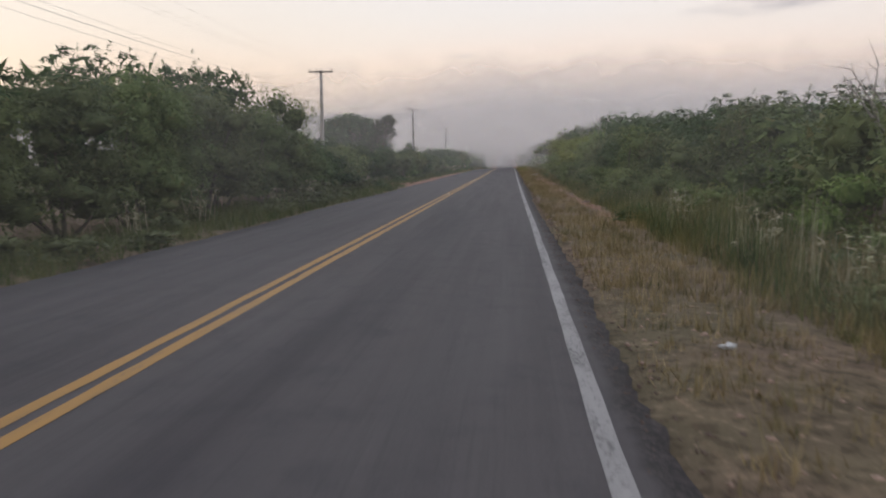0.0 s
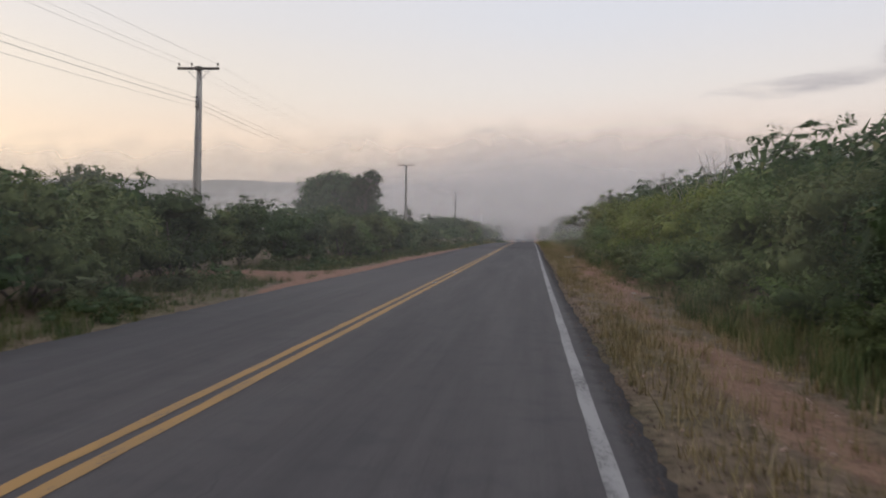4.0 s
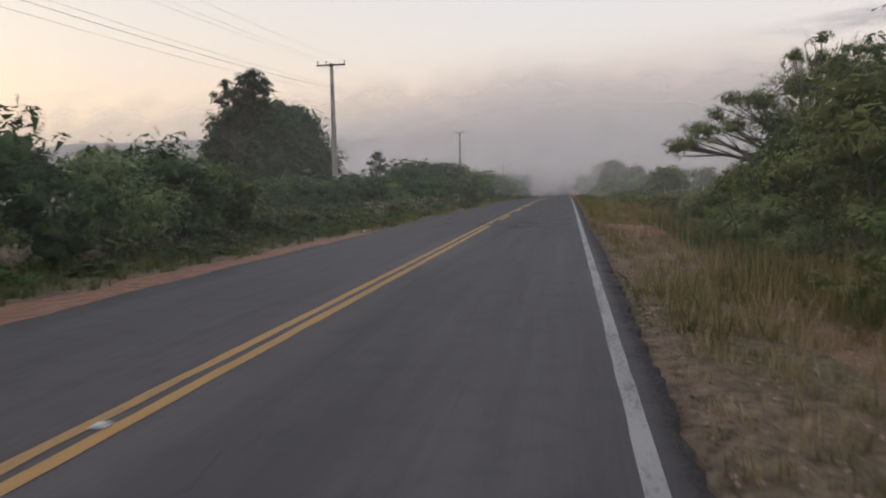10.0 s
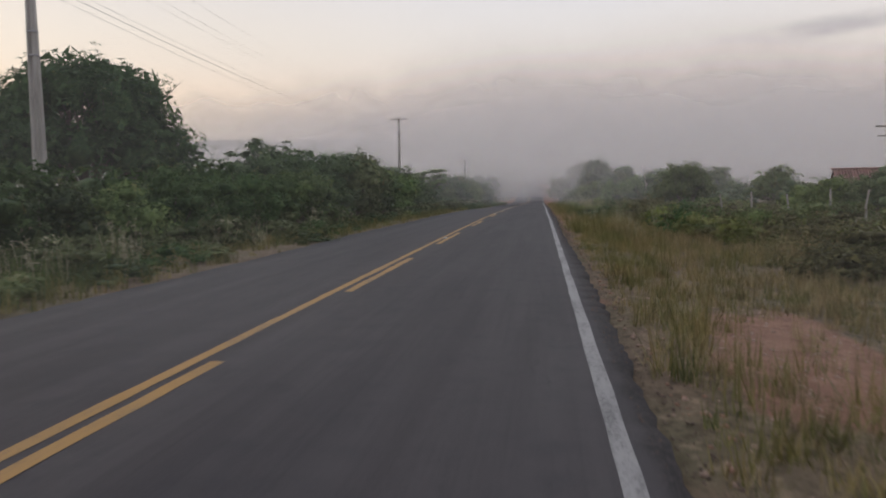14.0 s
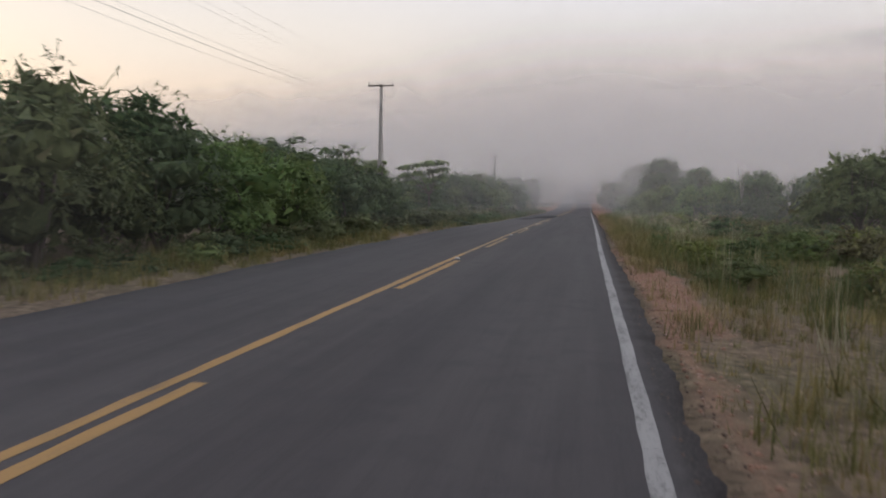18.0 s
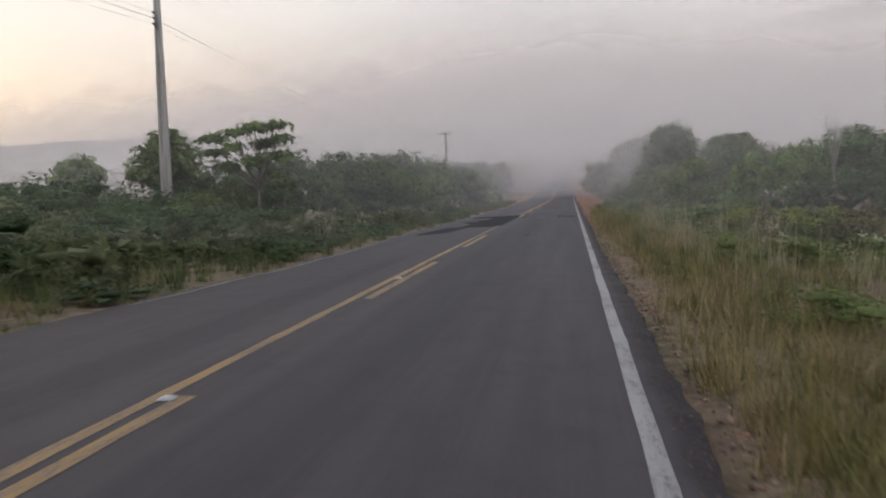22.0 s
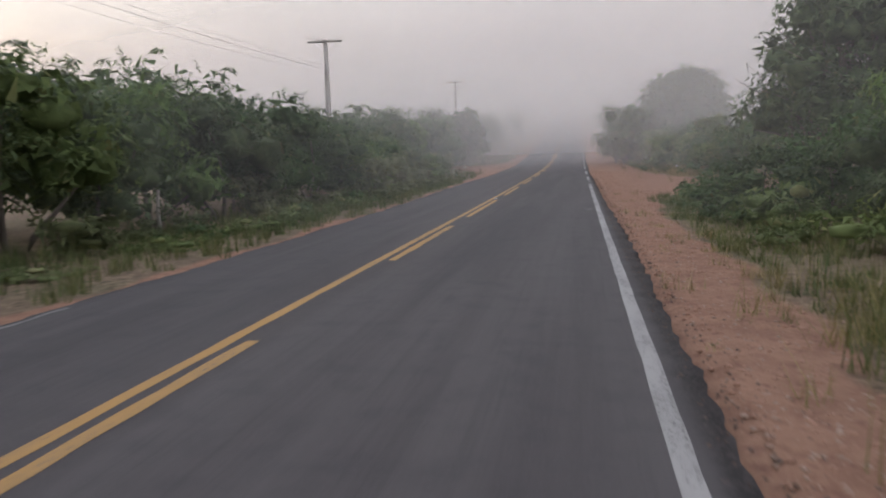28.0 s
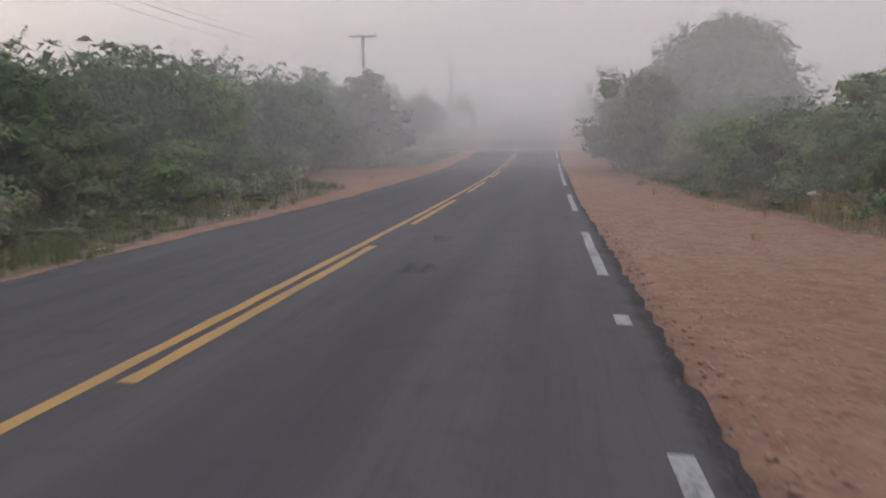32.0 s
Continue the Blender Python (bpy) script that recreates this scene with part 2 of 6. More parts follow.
def asphalt_material():
    m, n, out = material("worn_asphalt")
    pos = place(n)
    fine = n.noise(pos, 55, 4, 0.7)
    mid = n.noise(pos, 2.3, 4, 0.6)
    streak = n.noise(n.scaled(pos, 1.3, 0.05, 1), 1.6, 4, 0.6)
    worn = n.noise(n.scaled(pos, 0.9, 0.12, 1), 0.7, 3, 0.55)
    col = n.mix(n.ramp(streak, 0.3, 0.7), rgb(0.067, 0.059, 0.059), rgb(0.098, 0.088, 0.086))
    col = n.mix(n.math("MULTIPLY", n.ramp(mid, 0.45, 0.75), 0.45), col, rgb(0.042, 0.040, 0.045))
    col = n.mix(n.math("MULTIPLY", n.ramp(worn, 0.55, 0.75), 0.5), col, rgb(0.092, 0.085, 0.084))
    col = n.mix(n.math("MULTIPLY", n.ramp(fine, 0.35, 0.75), 0.45), col, rgb(0.115, 0.107, 0.105))
    scrape = n.noise(n.scaled(pos, 9.0, 0.22, 1), 1.5, 4, 0.7)
    col = n.mix(n.math("MULTIPLY", n.ramp(scrape, 0.50, 0.70), 0.2), col, rgb(0.040, 0.037, 0.039))
    col = n.mix(n.math("MULTIPLY", n.ramp(scrape, 0.46, 0.30), 0.14), col, rgb(0.115, 0.105, 0.103))
    # oil-dark band in the middle of the running lane
    apart = n.tree.nodes.new("ShaderNodeSeparateXYZ")
    n.tree.links.new(pos, apart.inputs[0])
    lane = n.ramp(n.math("ABSOLUTE", n.math("SUBTRACT", apart.outputs[0], 1.15)), 0.9, 0.15)
    col = n.mix(n.math("MULTIPLY", n.math("MULTIPLY", lane, n.ramp(worn, 0.35, 0.6)), 0.38), col, rgb(0.037, 0.035, 0.039))
    # a few wandering cracks along the lane
    bend = n.math("MULTIPLY", n.math("SUBTRACT", n.noise(n.scaled(pos, 0.0, 0.5, 0.0), 1.0, 4, 0.7), 0.5), 1.2)
    gap = n.math("ABSOLUTE", n.math("SUBTRACT", n.math("FRACT", n.math("DIVIDE", n.math("ADD", apart.outputs[0], bend), 1.9)), 0.5))
    line = n.math("MULTIPLY", n.ramp(gap, 0.006, 0.0), n.ramp(n.noise(pos, 0.30, 2), 0.55, 0.68))
    col = n.mix(n.math("MULTIPLY", line, 0.55), col, rgb(0.035, 0.033, 0.034))
    # oncoming lane coloured a little darker than the near one
    col = n.mix(n.ramp(apart.outputs[0], -0.2, -0.9, 0, 1), col, n.mix(1.0, col, rgb(0.88, 0.88, 0.89), "MULTIPLY"))
    # broken, tar-dark margin outside the edge line
    margin = n.ramp(n.math("ADD", apart.outputs[0], n.math("MULTIPLY", n.math("SUBTRACT", mid, 0.5), 0.22)), 3.40, 3.52)
    crumbs = n.ramp(n.noise(pos, 34, 3, 0.6), 0.42, 0.66)
    col = n.mix(n.math("MULTIPLY", margin, 0.85), col, n.mix(crumbs, rgb(0.026, 0.023, 0.023), rgb(0.095, 0.08, 0.073)))
    # darker from the skid marks onwards, easing off past y 200
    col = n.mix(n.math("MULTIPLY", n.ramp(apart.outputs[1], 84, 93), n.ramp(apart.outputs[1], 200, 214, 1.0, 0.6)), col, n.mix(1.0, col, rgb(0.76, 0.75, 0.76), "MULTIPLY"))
    principled(n, out, n.mix(1.0, col, rgb(0.95, 0.945, 0.955), "MULTIPLY"), 0.78, fine, 0.4, 0.005, spec=0.24)
    return m


def patch_material():
    m, n, out = material("fresh_asphalt")
    pos = place(n)
    fine = n.noise(pos, 60, 4, 0.7)
    col = n.mix(n.ramp(fine, 0.3, 0.75), rgb(0.005, 0.005, 0.008), rgb(0.012, 0.012, 0.017))
    col = n.mix(n.math("MULTIPLY", n.ramp(n.noise(pos, 1.4, 3), 0.5, 0.75), 0.4), col, rgb(0.015, 0.0145, 0.018))
    principled(n, out, col, 0.9, fine, 0.6, 0.006, spec=0.08)
    return m


def paint_material(name, base, dirtcol, wear):
    m, n, out = material(name)
    pos = place(n)
    fine = n.noise(pos, 30, 4, 0.7)
    big = n.noise(n.scaled(pos, 3, 0.5, 1), 1.5, 4, 0.65)
    col = n.mix(n.ramp(big, 0.35, 0.75, 0.0, 0.6), rgb(*base), rgb(*dirtcol))
    gone = n.math("ADD", fine, n.math("MULTIPLY", n.math("SUBTRACT", big, 0.5), 0.6))
    col = n.mix(n.ramp(gone, wear, wear + 0.12, 0.0, 0.85), col, rgb(0.085, 0.08, 0.08))
    principled(n, out, col, 0.7, fine, 0.3, 0.004)
    return m


def rubber_material(name, c, a):
    m, n, out = material(name)
    pos = place(n)
    p = principled(n, out, rgb(*c), 0.85)
    cover = n.math("MULTIPLY", n.ramp(n.noise(n.scaled(pos, 4, .45, 1), 1.4, 4, .6), 0.35, 0.65), a)
    n.put(p, "Alpha", cover)
    return m


def ground_material():
    m, n, out = material("red_earth_and_litter")
    pos = place(n)
    at = n.tree.nodes.new("ShaderNodeAttribute")
    at.attribute_name = "dirt"
    fine, mid, big = n.noise(pos, 26, 5, 0.7), n.noise(pos, 3.5, 4, 0.6), n.noise(pos, 0.35, 3)
    red = n.mix(n.ramp(mid, 0.3, 0.7), rgb(0.222, 0.119, 0.080), rgb(0.322, 0.185, 0.125))
    red = n.mix(n.ramp(fine, 0.45, 0.8, 0.0, 0.6), red, rgb(0.40, 0.26, 0.19))
    red = n.mix(n.ramp(n.noise(pos, 9, 3), 0.55, 0.70, 0.0, 0.7), red, rgb(0.17, 0.085, 0.062))
    soil = n.mix(n.ramp(mid, 0.3, 0.7), rgb(0.15, 0.106, 0.074), rgb(0.25, 0.18, 0.122))
    soil = n.mix(n.ramp(fine, 0.4, 0.75, 0, 0.6), soil, rgb(0.12, 0.10, 0.06))
    soil = n.mix(n.ramp(big, 0.4, 0.65, 0, 0.5), soil, rgb(0.11, 0.11, 0.055))
    clod = n.noise(pos, 7.0, 3, 0.65)
    soil = n.mix(n.ramp(clod, 0.50, 0.62, 0, 0.75), soil, rgb(0.075, 0.060, 0.038))
    soil = n.mix(n.ramp(clod, 0.44, 0.34, 0, 0.65), soil, rgb(0.32, 0.235, 0.16))
    red = n.mix(n.ramp(clod, 0.56, 0.68, 0, 0.5), red, rgb(0.15, 0.075, 0.048))
    f = n.ramp(n.math("ADD", at.outputs["Fac"], n.math("MULTIPLY", n.math("SUBTRACT", fine, 0.5), 0.7)), 0.3, 0.7)
    principled(n, out, n.mix(f, soil, red), 0.95, n.math("ADD", fine, n.math("MULTIPLY", mid, 0.5)), 0.8, 0.035, spec=0.2)
    return m


def leaf_material(name, dark, light, dry=(0.22, 0.20, 0.09), drywt=0.05, shine=0.68):
    m, n, out = material(name)
    geo = n.tree.nodes.new("ShaderNodeNewGeometry")
    own = n.tree.nodes.new("ShaderNodeObjectInfo")
    isl = geo.outputs["Random Per Island"]
    pos = geo.outputs["Position"]
    cells = n.tree.nodes.new("ShaderNodeTexVoronoi")
    n.put(cells, "Vector", pos)
    cells.inputs["Scale"].default_value = 13.0
    tint = n.tree.nodes.new("ShaderNodeSeparateColor")
    n.tree.links.new(cells.outputs["Color"], tint.inputs[0])
    tuft = n.ramp(n.noise(pos, 3.2, 3), 0.32, 0.68)
    f = n.math("ADD", n.math("MULTIPLY", isl, 0.28), n.math("MULTIPLY", tint.outputs[0], 0.22))
    f = n.math("ADD", f, n.math("MULTIPLY", tuft, 0.5))
    col = n.mix(f, rgb(*dark), rgb(*light))
    col = n.mix(n.ramp(n.noise(pos, 0.8, 3), 0.42, 0.66, 0, 0.5), col, rgb(*[v * 1.25 for v in light]))
    col = n.mix(n.math("MULTIPLY", n.math("GREATER_THAN", n.math("FRACT", n.math("MULTIPLY", isl, 37.7)), 1 - drywt), 0.55), col, rgb(*dry))
    hsv = n.tree.nodes.new("ShaderNodeHueSaturation")
    n.put(hsv, "Hue", n.math("ADD", 0.485, n.math("MULTIPLY", own.outputs["Random"], 0.03)))
    n.put(hsv, "Saturation", n.math("ADD", 0.9, n.math("MULTIPLY", own.outputs["Random"], 0.25)))
    n.put(hsv, "Value", n.math("ADD", 0.78, n.math("MULTIPLY", n.math("FRACT", n.math("MULTIPLY", own.outputs["Random"], 7.3)), 0.5)))
    n.put(hsv, "Color", col)
    p = n.tree.nodes.new("ShaderNodeBsdfPrincipled")
    n.put(p, "Base Color", hsv.outputs[0])
    n.put(p, "Roughness", shine)
    p.inputs["Specular IOR Level"].default_value = 0.16
    t = n.tree.nodes.new("ShaderNodeBsdfTranslucent")
    n.put(t, "Color", hsv.outputs[0])
    s = n.tree.nodes.new("ShaderNodeMixShader")
    s.inputs[0].default_value = 0.25
    n.tree.links.new(p.outputs[0], s.inputs[1])
    n.tree.links.new(t.outputs[0], s.inputs[2])
    n.tree.links.new(s.outputs[0], out.inputs[0])
    return m


def blade_material(name, cols):
    m, n, out = material(name)
    geo = n.tree.nodes.new("ShaderNodeNewGeometry")
    isl = geo.outputs["Random Per Island"]
    big = n.noise(geo.outputs["Position"], 0.45, 3)
    tuft = n.noise(n.scaled(geo.outputs["Position"], 1, 1, 0.2), 2.1, 2)
    f = n.math("ADD", n.math("MULTIPLY", isl, 0.6), n.math("MULTIPLY", n.math("SUBTRACT", big, 0.4), 1.7))
    f = n.math("ADD", f, n.math("MULTIPLY", n.math("SUBTRACT", tuft, 0.45), 2.0), clamp=True)
    col = n.mix(n.ramp(f, 0.0, 0.5), rgb(*cols[0]), rgb(*cols[1]))
    col = n.mix(n.ramp(f, 0.5, 1.0), col, rgb(*cols[2]))
    principled(n, out, col, 0.7, spec=0.25)
    return m


def bark_material(name, a, b):
    m, n, out = material(name)
    pos = place(n)
    f = n.noise(n.scaled(pos, 1, 1, 0.25), 14, 4, 0.7)
    principled(n, out, n.mix(f, rgb(*a), rgb(*b)), 0.9, f, 0.6, 0.02, spec=0.2)
    return m


def concrete_material():
    m, n, out = material("weathered_concrete")
    pos = place(n)
    fine = n.noise(pos, 24, 4, 0.7)
    stain = n.noise(n.scaled(pos, 4, 4, 0.35), 1.3, 4, 0.6)
    col = n.mix(n.ramp(stain, 0.35, 0.7), rgb(0.50, 0.475, 0.44), rgb(0.32, 0.30, 0.275))
    col = n.mix(n.ramp(fine, 0.5, 0.8, 0, 0.4), col, rgb(0.56, 0.535, 0.50))
    principled(n, out, col, 0.9, fine, 0.4, 0.01, spec=0.25)
    return m


def plain_material(name, c, rough=0.6, metallic=0.0, vary=0.25, scale=12.0):
    m, n, out = material(name)
    pos = place(n)
    f = n.noise(pos, scale, 4, 0.65)
    own = n.tree.nodes.new("ShaderNodeObjectInfo").outputs["Random"]
    col = n.mix(f, rgb(*[v * (1 - vary) for v in c]), rgb(*[min(1, v * (1 + vary)) for v in c]))
    col = n.mix(n.math("MULTIPLY", own, vary), col, rgb(*[v * 0.6 for v in c]))
    principled(n, out, col, rough, f, 0.3, 0.008, metallic)
    return m


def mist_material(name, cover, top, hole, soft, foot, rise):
    """Flat see-through sheet standing in for haze; its cover fades towards its top, the ground and the gap in the lane.
    """
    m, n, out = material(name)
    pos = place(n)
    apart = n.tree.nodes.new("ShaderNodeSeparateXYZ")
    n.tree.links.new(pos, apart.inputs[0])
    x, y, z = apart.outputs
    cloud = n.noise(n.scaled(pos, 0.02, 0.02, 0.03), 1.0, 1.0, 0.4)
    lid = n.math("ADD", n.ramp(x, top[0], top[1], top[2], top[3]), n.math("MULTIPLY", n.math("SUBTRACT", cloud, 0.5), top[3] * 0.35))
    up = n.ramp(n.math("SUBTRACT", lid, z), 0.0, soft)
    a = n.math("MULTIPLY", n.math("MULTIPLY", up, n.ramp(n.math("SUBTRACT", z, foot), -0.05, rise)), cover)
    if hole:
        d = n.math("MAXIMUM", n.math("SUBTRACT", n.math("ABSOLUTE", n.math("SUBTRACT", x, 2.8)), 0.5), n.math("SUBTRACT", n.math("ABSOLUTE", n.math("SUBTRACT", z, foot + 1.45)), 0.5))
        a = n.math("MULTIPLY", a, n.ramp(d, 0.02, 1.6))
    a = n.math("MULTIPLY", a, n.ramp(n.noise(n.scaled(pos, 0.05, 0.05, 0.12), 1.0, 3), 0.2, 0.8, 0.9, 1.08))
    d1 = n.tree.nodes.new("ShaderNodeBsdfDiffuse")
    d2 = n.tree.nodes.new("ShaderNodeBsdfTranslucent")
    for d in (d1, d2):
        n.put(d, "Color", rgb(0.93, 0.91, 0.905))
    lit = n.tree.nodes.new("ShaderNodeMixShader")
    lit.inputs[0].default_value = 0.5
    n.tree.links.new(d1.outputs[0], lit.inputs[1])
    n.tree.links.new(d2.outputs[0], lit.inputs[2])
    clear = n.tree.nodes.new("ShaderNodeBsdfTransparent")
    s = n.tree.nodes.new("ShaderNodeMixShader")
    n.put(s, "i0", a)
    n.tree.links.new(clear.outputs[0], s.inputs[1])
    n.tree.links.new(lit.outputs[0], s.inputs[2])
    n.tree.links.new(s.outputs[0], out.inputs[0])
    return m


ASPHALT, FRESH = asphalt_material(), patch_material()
YELLOW = paint_material("yellow_paint", (0.37, 0.20, 0.052), (0.24, 0.145, 0.055), 0.60)
WHITE = paint_material("white_paint", (0.30, 0.285, 0.275), (0.17, 0.16, 0.155), 0.52)
DULL = paint_material("dull_yellow_paint", (0.29, 0.175, 0.062), (0.20, 0.13, 0.06), 0.53)
FADED = paint_material("worn_yellow_paint", (0.21, 0.135, 0.06), (0.14, 0.10, 0.06), 0.45)
FAINT = paint_material("worn_white_paint", (0.21, 0.20, 0.19), (0.13, 0.12, 0.115), 0.42)
SKID = rubber_material("tyre_rubber", (0.026, 0.025, 0.027), 0.42)
OIL = rubber_material("old_patch", (0.036, 0.034, 0.035), 0.26)
TARRED = rubber_material("tarred_patch", (0.030, 0.026, 0.025), 0.6)
EARTH = ground_material()
OLIVE = leaf_material("olive_leaves", (0.062, 0.088, 0.034), (0.165, 0.200, 0.080))
GREEN = leaf_material("green_leaves", (0.075, 0.118, 0.045), (0.175, 0.225, 0.088))
FRESHLEAF = leaf_material("fresh_leaves", (0.105, 0.155, 0.048), (0.22, 0.27, 0.095))
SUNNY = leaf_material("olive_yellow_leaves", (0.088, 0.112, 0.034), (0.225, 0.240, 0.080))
DARKLEAF = leaf_material("dark_leaves", (0.036, 0.064, 0.028), (0.098, 0.140, 0.056), drywt=0.02)
MANGO = leaf_material("mango_leaves", (0.030, 0.058, 0.026), (0.075, 0.115, 0.048), drywt=0.01)
BROWNLEAF = leaf_material("brown_leaves", (0.066, 0.064, 0.034), (0.140, 0.130, 0.066), drywt=0.2)
GREYLEAF = leaf_material("grey_leaves", (0.12, 0.13, 0.077), (0.235, 0.235, 0.145), drywt=0.15)
FARLEAF = leaf_material("far_leaves", (0.058, 0.085, 0.046), (0.115, 0.145, 0.074))
STRAW = blade_material("dry_grass_blades", ((0.115, 0.112, 0.046), (0.25, 0.195, 0.092), (0.39, 0.30, 0.165)))
MIXED = blade_material("mixed_grass_blades", ((0.078, 0.098, 0.030), (0.17, 0.16, 0.052), (0.30, 0.235, 0.095)))
LUSH = blade_material("green_grass_blades", ((0.048, 0.080, 0.026), (0.098, 0.125, 0.042), (0.17, 0.165, 0.066)))
MEADOW = blade_material("meadow_grass_blades", ((0.068, 0.115, 0.030), (0.125, 0.175, 0.052), (0.20, 0.215, 0.085)))
REED = blade_material("pale_reed", ((0.30, 0.27, 0.17), (0.42, 0.38, 0.26), (0.36, 0.36, 0.20)))
BARK = bark_material("grey_bark", (0.09, 0.075, 0.06), (0.20, 0.175, 0.145))
PALEBARK = bark_material("pale_dead_wood", (0.26, 0.235, 0.20), (0.42, 0.39, 0.34))
ARM = bark_material("dark_timber", (0.07, 0.06, 0.053), (0.14, 0.12, 0.10))
CONCRETE = concrete_material()
PORCELAIN = plain_material("brown_porcelain", (0.10, 0.07, 0.05), 0.3)
STEEL = plain_material("galvanised_steel", (0.35, 0.35, 0.36), 0.5, 0.8)
CABLE = plain_material("cable", (0.19, 0.185, 0.185), 0.6)
BRICK = plain_material("clay_block", (0.43, 0.21, 0.13), 0.9, 0, 0.22)
LICHEN = plain_material("dark_lichen", (0.06, 0.06, 0.045), 0.95)
MORTAR = plain_material("mortar", (0.36, 0.24, 0.18), 0.95)
TILE = plain_material("weathered_roof_tile", (0.16, 0.085, 0.06), 0.9)
STONE = plain_material("pale_stone", (0.36, 0.25, 0.19), 0.9, 0, 0.5)
CACTUS = plain_material("cactus_skin", (0.055, 0.075, 0.045), 0.7)
PLASTER = plain_material("stained_plaster", (0.42, 0.36, 0.30), 0.9, 0, 0.2, 3.0)
TILES = plain_material("red_clay_tiles", (0.20, 0.09, 0.07), 0.9, 0, 0.35)
CLOD = plain_material("red_clods", (0.34, 0.195, 0.135), 0.95, 0, 0.3)
CRUMB = plain_material("asphalt_crumbs", (0.15, 0.105, 0.082), 0.95, 0, 0.6)
PLASTIC = plain_material("white_plastic", (0.62, 0.62, 0.60), 0.45)
FOREST = plain_material("far_forest", (0.05, 0.065, 0.04), 1.0, 0, 0.5, 0.03)

# ---------- mesh helpers ----------
def mesh_of(name, verts, faces, mat, smooth=False):
    """A mesh from numpy arrays; faces: one array of equal-sized faces, or a list of such arrays."""
    groups = faces if isinstance(faces, list) else [faces]
    me = bpy.data.meshes.new(name)
    verts = np.asarray(verts, np.float32)
    me.vertices.add(len(verts))
    me.vertices.foreach_set("co", verts.ravel())
    loops = np.concatenate([np.asarray(g, np.int32).ravel() for g in groups])
    sizes = np.concatenate([np.full(len(g), np.asarray(g).shape[1], np.int32) for g in groups])
    starts = np.concatenate([[0], np.cumsum(sizes)[:-1]]).astype(np.int32)
    me.loops.add(len(loops))
    me.loops.foreach_set("vertex_index", loops)
    me.polygons.add(len(sizes))
    me.polygons.foreach_set("loop_start", starts)
    me.update(calc_edges=True)
    if smooth:
        me.polygons.foreach_set("use_smooth", np.ones(len(sizes), bool))
    me.materials.append(mat)
    me.validate()
    return me


def part(name, data, parent, label=""):
    ob = new(name, data)
    ob.parent = parent
    if label:
        tagged(ob, label)
    return ob


def thing(name, label, category, m=None, group=""):
    ob = new(name)
    ob.empty_display_size = 0.2
    if m is not None:
        ob.matrix_world = m
    return tagged(ob, label, category, group)


def grid_faces(nu, nv):
    i = np.arange((nu - 1) * (nv - 1))
    a = i // (nv - 1) * nv + i % (nv - 1)
    return np.stack([a, a + 1, a + nv + 1, a + nv], 1)


def tube(points, radii, sides=6):
    """Verts and quads of a tapering tube along points."""
    p, r = np.asarray(points, float), np.asarray(radii, float)
    way = np.gradient(p, axis=0)
    way /= np.linalg.norm(way, axis=1)[:, None] + 1e-9
    ref = np.where(np.abs(way[:, 2:3]) > 0.9, [[1.0, 0, 0]], [[0, 0, 1.0]])
    u = np.cross(way, ref)
    u /= np.linalg.norm(u, axis=1)[:, None] + 1e-9
    v = np.cross(way, u)
    a = np.arange(sides) / sides * 2 * np.pi
    ring = u[:, None] * np.cos(a)[None, :, None] + v[:, None] * np.sin(a)[None, :, None]
    verts = (p[:, None] + ring * r[:, None, None]).reshape(-1, 3)
    f = []
    for i in range(len(p) - 1):
        for k in range(sides):
            a0, b0 = i * sides + k, i * sides + (k + 1) % sides
            f.append((a0, b0, b0 + sides, a0 + sides))
    return verts, np.array(f)


def merge(pieces):
    """Joins (verts, faces) pairs with faces of one size."""
    vs, fs, k = [], [], 0
    for v, f in pieces:
        vs.append(v)
        fs.append(np.asarray(f) + k)
        k += len(v)
    return np.concatenate(vs), np.concatenate(fs)


BOX_FACES = np.array([(0, 2, 3, 1), (4, 5, 7, 6), (0, 1, 5, 4), (2, 6, 7, 3), (0, 4, 6, 2), (1, 3, 7, 5)])


def box(x0, x1, y0, y1, z0, z1):
    return np.array([(x, y, z) for z in (z0, z1) for y in (y0, y1) for x in (x0, x1)], float), BOX_FACES


def icosphere(level):
    bm = bmesh.new()
    bmesh.ops.create_icosphere(bm, subdivisions=level, radius=1)
    v = np.array([x.co[:] for x in bm.verts])
    f = np.array([[x.index for x in y.verts] for y in bm.faces])
    bm.free()
    return v, f


ICO0, ICO1 = icosphere(1), icosphere(2)


# ---------- ground, road and markings ----------
def build_ground():
    xs = np.concatenate([-np.geomspace(900, 13, 26), np.arange(-12, 14.01, 0.3), np.geomspace(15, 900, 26)])
    ys = np.concatenate([-np.geomspace(300, 14, 14), np.arange(-12, 330, 0.75), np.geomspace(332, 3000, 34)])
    gx, gy = np.meshgrid(xs, ys, indexing="ij")
    gz = ground_z(gx, gy)
    d = dirt(gx, gy)
    me = mesh_of("ground", np.stack([gx, gy, gz], -1).reshape(-1, 3), grid_faces(len(xs), len(ys))[:, ::-1], EARTH, True)
    at = me.attributes.new("dirt", "FLOAT", "POINT")
    at.data.foreach_set("value", d.ravel().astype(np.float32))
    tagged(new("ground", me), "red earth and dry litter of the roadside", "ground", kind="structure")


